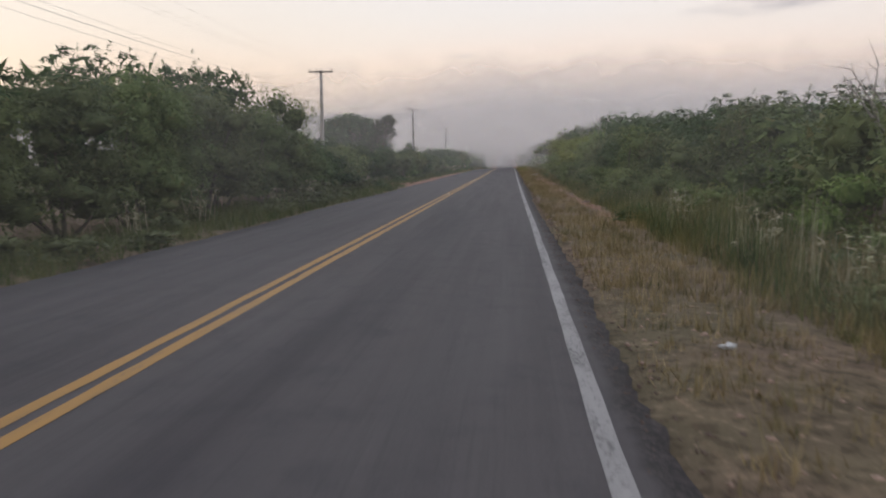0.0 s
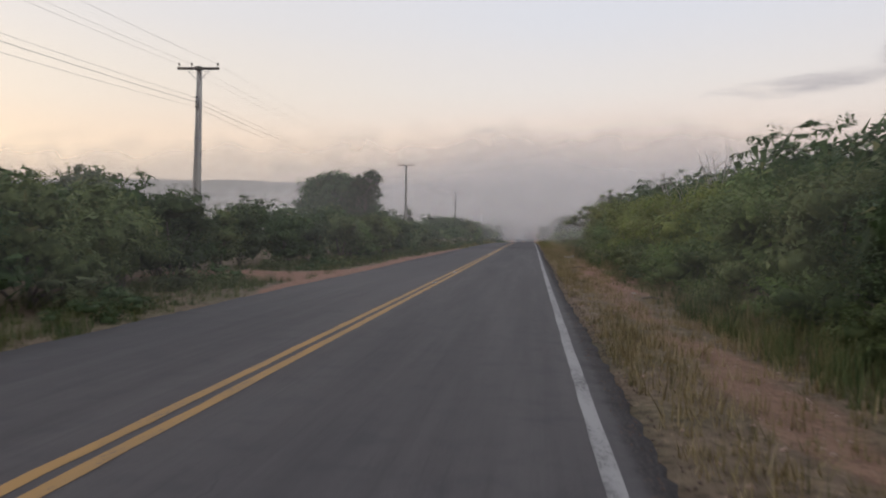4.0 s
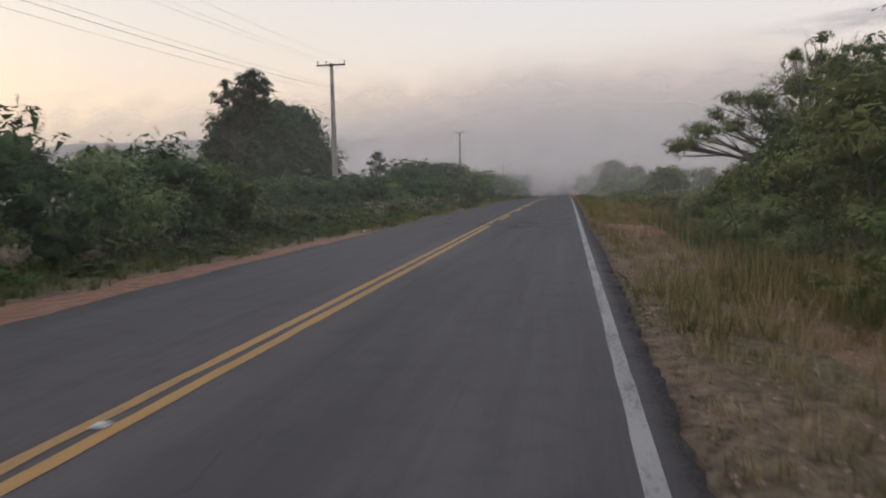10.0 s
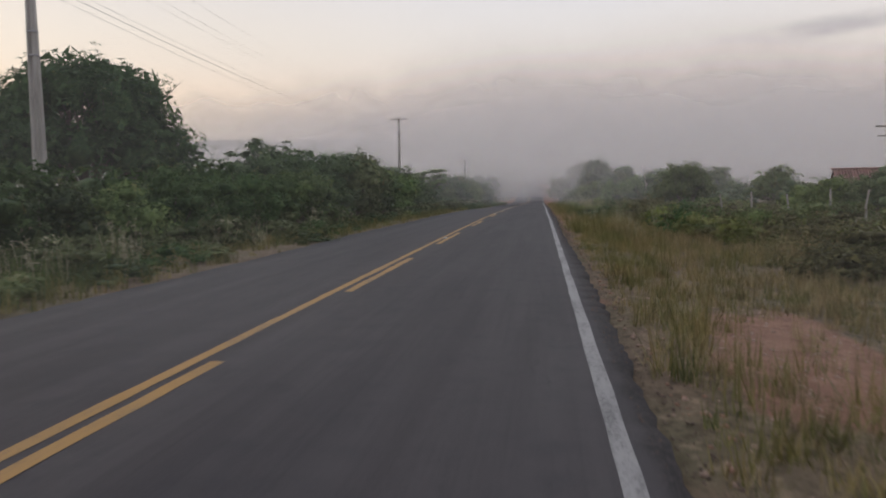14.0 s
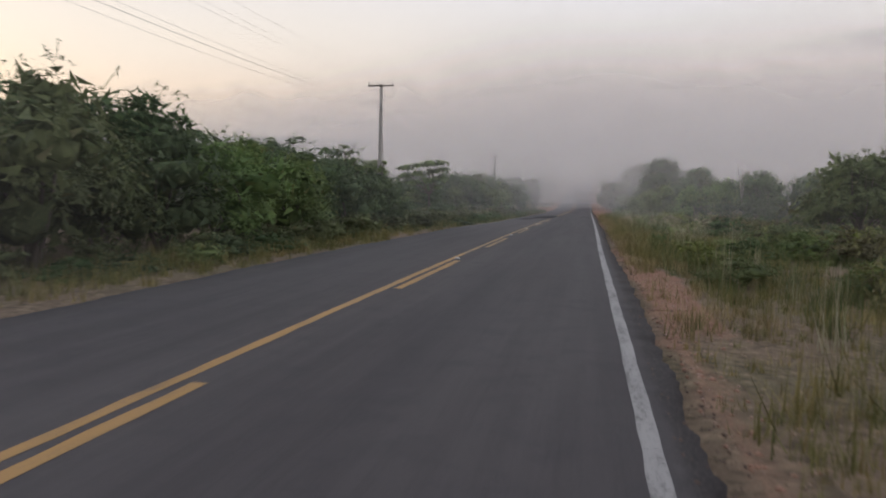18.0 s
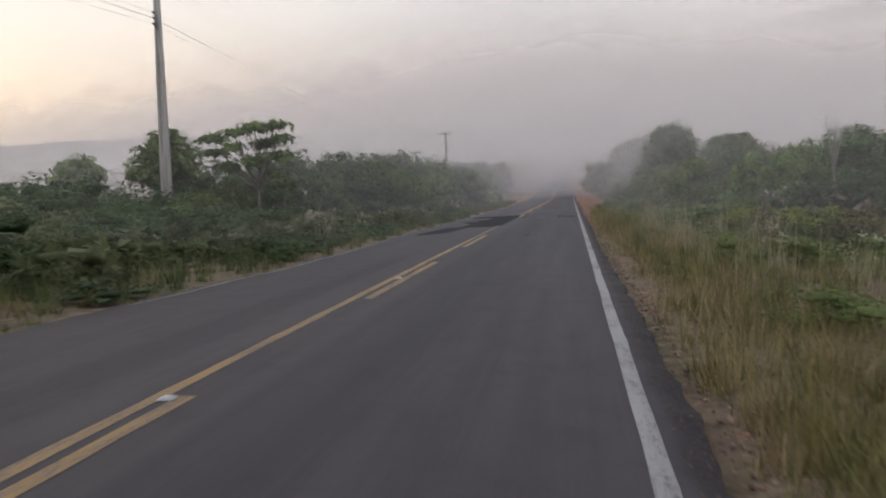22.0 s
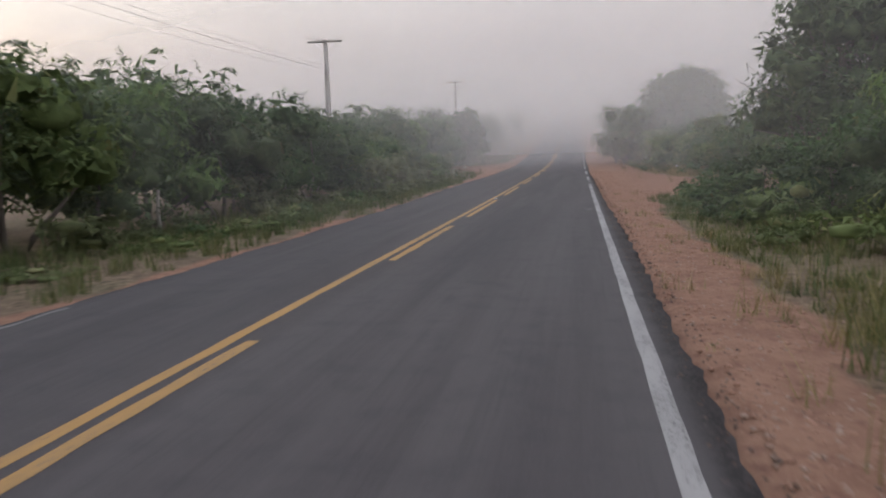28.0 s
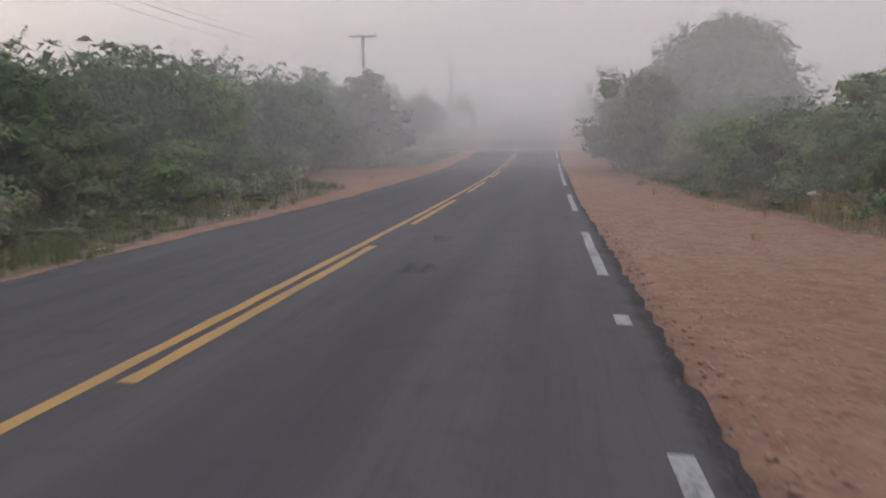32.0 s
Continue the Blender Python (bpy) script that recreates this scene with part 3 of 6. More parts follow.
def ribbon(name, x0, x1, y0, y1, lift, mat, step=0.5, ragged=0.0, seed=1):
    """A strip lying on the road between two edges (numbers or functions of y)."""
    ys = np.linspace(y0, y1, max(2, int((y1 - y0) / step) + 1))
    rng = np.random.default_rng(seed)
    a = (x0(ys) if callable(x0) else np.full(len(ys), float(x0))) + rng.normal(0, ragged, len(ys))
    b = (x1(ys) if callable(x1) else np.full(len(ys), float(x1))) + rng.normal(0, ragged, len(ys))
    gx = np.stack([a, b])
    gy = np.broadcast_to(ys, gx.shape)
    top = np.stack([gx, gy, road_z(gx, gy) + lift], -1).reshape(-1, 3)
    return mesh_of(name, top, grid_faces(2, len(ys))[:, ::-1], mat)


def build_road():
    ys = np.arange(-40, 560.1, 0.16)
    rng = np.random.default_rng(3)
    rough = np.abs(rng.normal(0, .03, (2, len(ys))))
    cols = [left_edge(ys) + rough[0], np.full(len(ys), -2.75), np.zeros(len(ys)), np.full(len(ys), 3.3), right_edge(ys) - rough[1]]
    gx = np.stack(cols)
    gy = np.broadcast_to(ys, gx.shape)
    top = np.stack([gx, gy, road_z(gx, gy)], -1).reshape(-1, 3)
    n, k = len(ys), 4 * len(ys)
    low = np.concatenate([top[:n], top[k:k + n]]) - (0, 0, .16)
    e = np.arange(n - 1)
    sides = np.concatenate([np.stack([e, e + 1, len(top) + e + 1, len(top) + e], 1), np.stack([k + e + 1, k + e, len(top) + n + e, len(top) + n + e + 1], 1)])
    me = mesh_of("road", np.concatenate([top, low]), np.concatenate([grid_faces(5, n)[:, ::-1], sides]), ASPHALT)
    road = tagged(new("road", me), "worn grey two-lane asphalt road with crumbling edges", "road", kind="structure")
    part("yellow_line", ribbon("yellow_line", -0.165, -0.045, -40, 146, 0.004, YELLOW, 0.4, 0.005, 4), road, "faded yellow centre line")
    part("yellow_line", ribbon("yellow_line", -0.165, -0.045, 146, 180.5, 0.004, DULL, 0.4, 0.006, 15), road, "dull worn yellow centre line")
    part("yellow_line", ribbon("yellow_line", -0.165, -0.045, 180.5, 189.2, 0.004, FADED, 0.4, 0.008, 14), road, "yellow centre line worn almost away")
    part("yellow_line", ribbon("yellow_line", -0.165, -0.045, 202.2, 560, 0.004, YELLOW, 0.4, 0.005, 5), road)
    part("yellow_line", ribbon("yellow_line", 0.045, 0.165, -40, 94.7, 0.004, YELLOW, 0.4, 0.005, 6), road)
    ends = [104.0, 113.5, 122.8, 132.9, 143.9, 153.7, 163.5, 173.5, 182.7, 192.7, 202.5, 212.5, 222.4, 231.2, 240.4, 249.8, 259.5, 269.3, 279, 289, 299, 309]
    for e in ends:
        if not 185 < e < 195:
            part("yellow_dash", ribbon("yellow_dash", 0.045, 0.165, e - (6.5 if e > 230 else 5.2), e, 0.004, DULL if 150 < e < 205 else YELLOW, 0.4, 0.005, int(e)), road)
    def wob(c):
        return lambda y: c + np.interp(y, (-60, 10, 25, 50, 60, 78, 135, 150, 165, 600), (0, 0, -.035, -.035, -.03, 0, 0, -.04, 0, 0)) + 0.003 * np.sin(y * 1.9)
    for a, b in ((-40, 242.8), (245.5, 245.9), (248.0, 252.6), (257.0, 263.0), (268.0, 289), (294, 560)):
        part("edge_line", ribbon("edge_line", wob(3.24), wob(3.37), a, b, 0.004, WHITE, 0.4, 0.003, int(abs(a))), road, "worn white edge line")
    for a, b in ((168, 181), (202, 214)):
        part("edge_line", ribbon("edge_line", lambda y: left_edge(y) + .10, lambda y: left_edge(y) + .18, a, b, 0.004, FAINT, 0.3, 0.012, int(a)), road)
    # fresh repair in the far lane
    def lo(y):
        return np.interp(y, (188.2, 189.2, 191.2, 192.4, 193.2, 193.5, 193.9, 195.0, 195.9, 196.0, 198.2, 198.35, 199.6, 200.5, 201.3, 201.9), (-1.75, -1.65, -1.55, -1.9, -2.26, -2.2, -1.54, -1.6, -2.3, -1.28, -1.28, -2.45, -2.48, -2.39, -1.05, -.3))
    def hi(y):
        return 0.02 + 0.05 * np.sin(y * 3.1) + 0.03 * np.sin(y * 8.7) - 0.35 * sstep(189.6, 188.2, y)
    part("asphalt_patch", ribbon("asphalt_patch", lo, hi, 188.2, 201.9, 0.007, FRESH, 0.12, 0.012, 8), road, "fresh black asphalt repair patch")
    part("asphalt_patch", ribbon("asphalt_patch", lambda y: np.interp(y, (183.4, 184.4, 188.5), (-2.45, -2.5, -2.1)), lambda y: np.interp(y, (183.4, 184.4, 188.5), (-2.2, -1.5, -1.25)), 183.4, 188.5, 0.007, FRESH, 0.12, 0.015, 9), road)
    for x0, x1, y0, y1 in ((0.05, .5, 197.3, 199.0), (.14, .42, 200.2, 201.3), (2.08, 3.05, 198.9, 202.6), (1.14, 1.5, 182.6, 183.9), (.85, 1.15, 250.6, 251.2), (.9, 1.25, 247.6, 248.3)):
        part("worn_patch", ribbon("worn_patch", lambda y, a=x0: a + .05 * np.sin(y * 7), lambda y, b=x1: b + .05 * np.sin(y * 5), y0, y1, 0.005, TARRED if x0 < .2 else OIL, 0.25, 0.03, int(y0)), road, "old dark repair, worn at its edges")
    # tyre marks of turning cars
    marks = [((-2.6, 101.6), (-2.2, 100.2), (-1.5, 99.2), (-.7, 98.5)), ((-2.5, 98.6), (-2.0, 97.6), (-1.2, 96.7), (-.3, 96.2), (.9, 95.5), (2.1, 95.0)),
             ((.8, 97.1), (1.6, 96.75), (2.3, 96.4), (3.2, 96.0)), ((.9, 96.75), (1.9, 96.4), (3.0, 95.7)), ((.8, 98.1), (1.7, 98.7), (2.5, 100.0), (3.2, 101.6)),
             ((-2.3, 96.7), (-1.2, 96.0), (.3, 94.9), (1.1, 94.3), (2.6, 93.7)), ((-2.4, 95.4), (-.8, 94.7), (.4, 94.1), (1.6, 93.2)),
             ((.4, 93.6), (1.6, 94.2), (2.7, 95.2))]
    for k, pts in enumerate(marks):
        p = np.array(pts, float)
        s = np.linspace(0, len(p) - 1, 40)
        q = np.stack([np.interp(s, range(len(p)), p[:, i]) for i in (0, 1)], -1)
        q = np.stack([np.convolve(np.pad(q[:, i], 4, mode="edge"), np.ones(9) / 9, mode="valid") for i in (0, 1)], -1)
        w = np.gradient(q, axis=0)
        w /= np.linalg.norm(w, axis=1)[:, None]
        nrm = np.stack([-w[:, 1], w[:, 0]], -1) * (0.075 + .02 * np.sin(s * 3))[:, None]
        a, b = q + nrm, q - nrm
        v = np.concatenate([np.column_stack([e, road_z(e[:, 0], e[:, 1]) + 0.0055 + k * 0.0004]) for e in (a, b)])
        part("tyre_mark", mesh_of("tyre_mark", v, grid_faces(2, 40), SKID), road, "black rubber skid mark")
    for x0, x1, y0, y1 in ((2.93, 3.19, 227.46, 227.53), (3.0, 3.09, 227.26, 227.34), (3.08, 3.11, 226.95, 227.15), (3.02, 3.06, 226.9, 226.98)):
        part("paint_bar", ribbon("paint_bar", x0, x1, y0, y1, 0.004, FAINT, 0.05, 0.004, int(x0 * 100)), road, "small worn white painted bar")
    stud = merge([box(-.05, .05, -.045, .045, 0, .014), box(-.035, .035, -.03, .03, .014, .022)])
    me = mesh_of("road_stud", *stud, PLASTIC)
    for y in (25, 43.3, 49.0, 72.4, 96.2, 120, 144.4, 156.2, 163.4, 170.6, 232):
        ob = part("road_stud", me, road, "small white reflective road stud")
        ob.location = (0.0, y, float(road_z(0, y)) + .002)


build_ground()
build_road()


# ---------- plants ----------
def leaves(rng, centres, normals, size, spread=0.9, aspect=0.5):
    """Pointed leaves at centres, facing about normals."""
    n = len(centres)
    nr = normals + rng.normal(0, spread, (n, 3))
    nr /= np.linalg.norm(nr, axis=1)[:, None] + 1e-9
    u = np.cross(nr, rng.normal(0, 1, (n, 3)))
    u /= np.linalg.norm(u, axis=1)[:, None] + 1e-9
    w = np.cross(nr, u)
    s = size * rng.uniform(0.6, 1.35, (n, 1))
    v = np.stack([centres - u * s * .8 + w * s * aspect, centres - u * s * .8 - w * s * aspect, centres + u * s * 1.2], 1).reshape(-1, 3)
    return v, np.arange(3 * n).reshape(n, 3)


def lumpy(rng, ico, rx, ry, rz, centre, rough=0.22):
    v, f = ico
    k = 1 + rough * (np.sin(v @ rng.normal(0, 2.6, 3) + rng.uniform(0, 6)) + np.sin(v @ rng.normal(0, 4.5, 3) + rng.uniform(0, 6))) * 0.6
    k = k * rng.uniform(1 - rough, 1 + rough, len(v))
    return v * k[:, None] * (rx, ry, rz) + centre, f


def sprays(rng, base, axis, radius, size, per):
    """Flat, slightly drooping fans of small leaves round each base, square to its axis."""
    n = len(base)
    axis = axis / (np.linalg.norm(axis, axis=1)[:, None] + 1e-9)
    u = np.cross(axis, rng.normal(0, 1, (n, 3)))
    u /= np.linalg.norm(u, axis=1)[:, None] + 1e-9
    v = np.cross(axis, u)
    a, r = rng.uniform(0, 6.28, (n, per, 1)), np.sqrt(rng.uniform(0.02, 1, (n, per, 1)))
    way = u[:, None] * np.cos(a) + v[:, None] * np.sin(a)
    R = np.reshape(radius, (-1, 1, 1)) * rng.uniform(0.6, 1.3, (n, 1, 1))
    cen = (base[:, None] + way * r * R - axis[:, None] * (r * r * R * 0.35) + rng.normal(0, 0.018, (n, per, 3))).reshape(-1, 3)
    nor = (np.repeat(axis[:, None], per, 1) + way * r * 0.35 + rng.normal(0, 0.3, (n, per, 3))).reshape(-1, 3)
    nor /= np.linalg.norm(nor, axis=1)[:, None] + 1e-9
    tip = way.reshape(-1, 3) + rng.normal(0, 0.5, cen.shape)
    w = np.cross(nor, tip)
    w /= np.linalg.norm(w, axis=1)[:, None] + 1e-9
    tip = np.cross(w, nor)
    s = size * rng.uniform(0.65, 1.35, (len(cen), 1))
    t = np.stack([cen - tip * s * .8 - w * s * .4, cen - tip * s * .8 + w * s * .4, cen + tip * s * 1.4], 1).reshape(-1, 3)
    return t, np.arange(len(t)).reshape(-1, 3)


def crown(rng, lobes, n_leaf, size, sprigs=14, sprig_len=0.5, inner=0.8, clump=0.2, ico=ICO1, per=20, spray=0.13):
    """Foliage over a set of lobes (x, y, z, rx, ry, rz): inner masses, leafy fans in layers round them, and loose twigs."""
    core = inner * 0.44
    pieces = [lumpy(rng, ico, l[3] * core, l[4] * core, l[5] * core, np.array(l[:3])) for l in lobes]
    area = np.array([(l[3] * l[4] + l[3] * l[5] + l[4] * l[5]) for l in lobes])
    chance = area / area.sum()

    def shell(n, lo, hi):
        k = rng.choice(len(lobes), n, p=chance)
        d = rng.normal(0, 1, (n, 3))
        d[:, 2] = np.where(d[:, 2] < -0.6, -d[:, 2], d[:, 2])
        d /= np.linalg.norm(d, axis=1)[:, None]
        L = np.array(lobes)[k]
        return L[:, :3] + d * L[:, 3:] * rng.uniform(lo, hi, (n, 1)), d, L

    c0, d0, L0 = shell(max(30, n_leaf // 4), inner * .45, inner * 1.0)
    pieces.append(leaves(rng, c0, d0, np.minimum(spray * 1.15, L0[:, 3:4] * .3), 0.6, 0.42))
    base, d, L = shell(max(4, n_leaf // per), 0.62, 1.06)
    wide = np.minimum(clump * 1.45, L[:, 3:].mean(1) * 0.42)
    pieces.append(sprays(rng, base, d * 0.75 + (0, 0, 0.6) + rng.normal(0, .25, d.shape), wide, size, per))
    for _ in range(sprigs):
        l = lobes[rng.choice(len(lobes), p=chance)]
        dd = rng.normal(0, 1, 3)
        dd[2] = abs(dd[2]) * .8 + 0.2
        dd /= np.linalg.norm(dd)
        start = np.array(l[:3]) + dd * l[3:] * 0.9
        tip = start + (dd + rng.normal(0, 0.35, 3)) * sprig_len * rng.uniform(0.3, 1.0)
        s = (rng.uniform(0, 1, 14) ** 1.1)[:, None]
        cc = start * (1 - s) + tip * s + rng.normal(0, 0.02 + size * 0.5, (14, 3)) * (1.15 - s) - (0, 0, .12 * sprig_len) * s * s
        pieces.append(leaves(rng, cc, np.tile(dd * .5 + (0, 0, .7), (14, 1)), min(size * 0.8, 0.05), .5, .36))
        side = np.cross(dd, (0.3, 0.5, 0.1))
        side *= 0.006 / (np.linalg.norm(side) + 1e-9)
        pieces.append((np.array([start - side, start + side, tip]), np.array([[0, 1, 2]])))
    return merge(pieces)


def limbs(rng, base_r, targets, lean=0.3, sides=5, root=(0, 0, 0)):
    """Tapered stems from the root to each target."""
    out = []
    for t in targets:
        t = np.array(t, float)
        s = np.linspace(0, 1, 6)[:, None]
        mid = rng.normal(0, lean, 3) * (1, 1, 0)
        off = np.array(root) + rng.normal(0, base_r * 1.2, 3) * (1, 1, 0)
        p = off * (1 - s) + t * s + mid * (s * (1 - s)) * 2
        p[0, 2] = -0.25
        out.append(tube(p, base_r * (1 - 0.8 * s[:, 0]), sides))
    return merge(out)


def bush(seed, w, h, leaf, n_leaf, size, label, name="bush", category="bush", sprigs=18, group="roadside bushes", n_lobes=6, sprig_len=0.5, low=0.0, ico=ICO1, spray=0.13, inner=0.8):
    rng = np.random.default_rng(seed)
    lobes = []
    for k in range(n_lobes):
        a, r = rng.uniform(0, 6.28), w * 0.5 * math.sqrt(rng.uniform(0.02, 0.5))
        rr = w * rng.uniform(0.26, 0.36)
        rz = h * rng.uniform(0.26, 0.36) * (6 / n_lobes) ** .4
        zc = rng.uniform(rz * 0.9 + low, h - rz * 1.0)
        if k == 0:
            zc, r = h - rz, r * 0.4
        if k in (1, 2):
            zc = rz * 0.85 + low
        lobes.append((r * math.cos(a), r * math.sin(a), zc, rr, rr * rng.uniform(0.85, 1.15), rz))
    root = thing(name, label, category, group=group)
    stem = limbs(rng, 0.02 + 0.012 * h if h > 1.5 else 0.011, [(l[0], l[1], l[2]) for l in lobes[:5 if h > 1.5 else 3]], sides=5 if h > 1.5 else 3)
    tagged(part("stem", mesh_of("stem", *stem, BARK), root, "thin grey woody stems"), kind="stuff")
    v, f = crown(rng, lobes, n_leaf, size, sprigs, sprig_len, inner, ico=ico, spray=spray)
    part("foliage", mesh_of("foliage", v, f, leaf), root)
    return root


def sow(template, used, x, y, turn, s, sz=None, sink=0.05):
    """Sets the template, or a copy of it, on the ground."""
    m = Matrix.Translation((x, y, float(ground_z(x, y)) - sink)) @ Matrix.Rotation(turn, 4, "Z") @ Matrix.Diagonal((s, s, sz or s, 1))
    if template in used:
        k = template.matrix_basis.to_scale()
        return copy_thing(template, m @ Matrix.Diagonal((1 / k.x, 1 / k.y, 1 / k.z, 1)))
    used.add(template)
    template.matrix_basis = m
    return template


USED = set()
KINDS = {
    "olive": [bush(10 + i, 3.2, 3.0, OLIVE, 2600, 0.046, "dense olive-green thorn bush with feathery sprigs", sprigs=34, sprig_len=0.5, n_lobes=9, low=.05) for i in range(3)],
    "green": [bush(20 + i, 3.0, 2.6, GREEN, 2400, 0.048, "dense mid-green leafy bush on the verge", sprigs=26, sprig_len=0.4, n_lobes=8) for i in range(3)],
    "dark": [bush(30 + i, 3.4, 3.2, DARKLEAF, 2600, 0.048, "dark green thicket bush with ragged top", sprigs=34, sprig_len=0.5, n_lobes=9, low=.05) for i in range(3)],
    "fresh": [bush(40 + i, 2.2, 1.9, FRESHLEAF, 2000, 0.06, "bright yellow-green bush with broad leaves", sprigs=16, sprig_len=.35, n_lobes=7) for i in range(2)],
    "grey": [bush(50 + i, 1.9, 1.6, GREYLEAF, 1800, 0.042, "grey-green flowering shrub beside the road", "shrub", "shrub", sprigs=22, sprig_len=.3) for i in range(2)],
    "fine": [bush(100 + i, 3.0, 3.2, (GREEN, SUNNY, SUNNY)[i], 4600, 0.034, "tall leafy roadside bush with fine dull green leaves", sprigs=60, sprig_len=0.55, n_lobes=11, spray=.085, low=.15) for i in range(3)],
    "shady": [bush(130 + i, 3.0, 3.2, (DARKLEAF, OLIVE)[i], 4600, 0.034, "tall leafy roadside bush with fine dark green leaves", sprigs=60, sprig_len=0.55, n_lobes=11, spray=.085, low=.3) for i in range(2)],
    "tall": [bush(120 + i, 3.6, 5.0, (OLIVE, GREEN)[i], 11000, 0.034, "tall feathery roadside tree-bush with fine leaves", sprigs=190, sprig_len=0.75, n_lobes=20, spray=.09, low=.1) for i in range(2)],
    "lace": [bush(110 + i, 2.0, 1.4, (OLIVE, FRESHLEAF)[i], 1300, 0.034, "light lacy shrub with small pale leaves", "shrub", "shrub", 26, "verge shrubs", 6, .4, spray=.07) for i in range(2)],
    "weed": [bush(60 + i, 2.0, 0.8, (OLIVE, DARKLEAF, DARKLEAF)[i], 440, 0.048, "low leafy weeds covering the verge", "weed_clump", "weeds", 8, "verge weeds", 6, 0.25, ico=ICO0, spray=.08) for i in range(3)],
    "brown": [bush(80 + i, 2.4, 1.0, BROWNLEAF, 480, 0.048, "low brownish half-dry scrub of the open field", "scrub", "scrub", 26, "field scrub", 7, 0.35, ico=ICO0, spray=.09, inner=.6) for i in range(2)],
    "scrub": [bush(70 + i, 2.3, 1.15, (SUNNY, OLIVE)[i], 480, 0.050, "low dull-green scrub of the open field", "scrub", "scrub", 18, "field scrub", 6, 0.35, ico=ICO0, inner=.65) for i in range(2)],
}
BACK = {"thick": [], "far": [], "low": []}
NATURAL = {"olive": 3.0, "green": 2.6, "dark": 3.2, "fresh": 1.9, "grey": 1.6, "weed": 0.8, "scrub": 1.15, "fine": 3.2, "lace": 1.4, "brown": 1.0, "tall": 5.0, "shady": 3.2}
pick = random.Random(4)


def plant(kind, x, y, h):
    """A bush of about that height."""
    t = pick.choice(KINDS[kind])
    s = h / NATURAL[kind] * (1.08 if h > 2 else 1.0)
    wide = min(max(s, 0.8), 1.35)
    return sow(t, USED, x, y, pick.uniform(0, 6.28), wide * pick.uniform(0.92, 1.12), s * pick.uniform(0.94, 1.04))


def _back_model(seed, n_leaf, size, w, h):
    rng = np.random.default_rng(seed)
    lobes = []
    for k in range(5):
        a, r = rng.uniform(0, 6.28), w * .25 * rng.uniform(.3, 1)
        rz = h * rng.uniform(.28, .36)
        lobes.append((r * math.cos(a), r * math.sin(a), h - rz if k == 0 else rng.uniform(rz * .8, h - rz), w * .32, w * .32, rz))
    v, f = crown(rng, lobes, n_leaf, size, 14 if h > 2 else 5, .55 if h > 2 else .25, ico=ICO0)
    return v, f


BACK_MODELS = {"thick": [_back_model(90 + i, 640, .085, 3.6, 3.4) for i in range(2)], "far": [_back_model(95 + i, 340, .16, 4.6, 4.0) for i in range(2)], "low": [_back_model(97 + i, 260, .06, 2.0, 0.8) for i in range(2)]}


def behind(kind, x, y, h):
    """Growth in the back rows, gathered and joined later."""
    s = h / {"thick": 3.15, "far": 4.0, "low": 0.8}[kind]
    BACK[kind].append((x, y, min(max(s, .85), 1.4) * pick.uniform(.95, 1.15), s * pick.uniform(.94, 1.04), pick.uniform(0, 6.28), pick.randrange(2)))


def join_back(kind, mat, name, label):
    vs, tri, k = [], [], 0
    for x, y, s, sz, a, i in BACK[kind]:
        v, t = BACK_MODELS[kind][i]
        c, sn = math.cos(a), math.sin(a)
        p = np.stack([(v[:, 0] * c - v[:, 1] * sn) * s + x, (v[:, 0] * sn + v[:, 1] * c) * s + y, v[:, 2] * sz + float(ground_z(x, y)) - .05], -1)
        vs.append(p)
        tri.append(t + k)
        k += len(v)
    tagged(new(name, mesh_of(name, np.concatenate(vs), np.concatenate(tri), mat)), label, "thicket", kind="stuff")


# the left hedge: height along the road and where its front stands
HEDGE_Y = (-14, 0, 8, 15, 24, 28, 31, 40, 50, 56, 66, 80, 92, 98, 108, 118, 130, 140, 148, 156, 166, 170, 173, 185, 191, 198, 205, 215, 222, 230, 238, 250, 262, 275, 300, 330)
HEDGE_H = (4.4, 4.5, 4.8, 5.5, 5.8, 4.4, 3.2, 3.7, 2.8, 3.0, 3.2, 3.4, 3.1, 2.5, 2.2, 2.7, 3.2, 4.3, 4.5, 3.5, 4.0, 3.0, 1.9, 1.9, 2.8, 4.0, 4.2, 4.5, 4.9, 4.8, 4.0, 3.9, 4.5, 5.0, 5.0, 4.5)
FRONT_X = ((-14, -7.6), (30, -7.8), (44, -8.2), (47, -10.5), (54, -10.0), (60, -8.0), (90, -8.2), (97, -13.0), (106, -11.5), (112, -10.0), (125, -8.2), (168, -8.6), (174, -12.0), (190, -12.0), (196, -8.8), (246, -8.0), (252, -11.0), (272, -11.5), (290, -10.5), (330, -8))


def raised(h, x, ref):
    """The height at x that a top of height h at ref seems to have from the lane."""
    return 1.5 + (h - 1.5) * abs(x - 2.75) / abs(ref - 2.75)


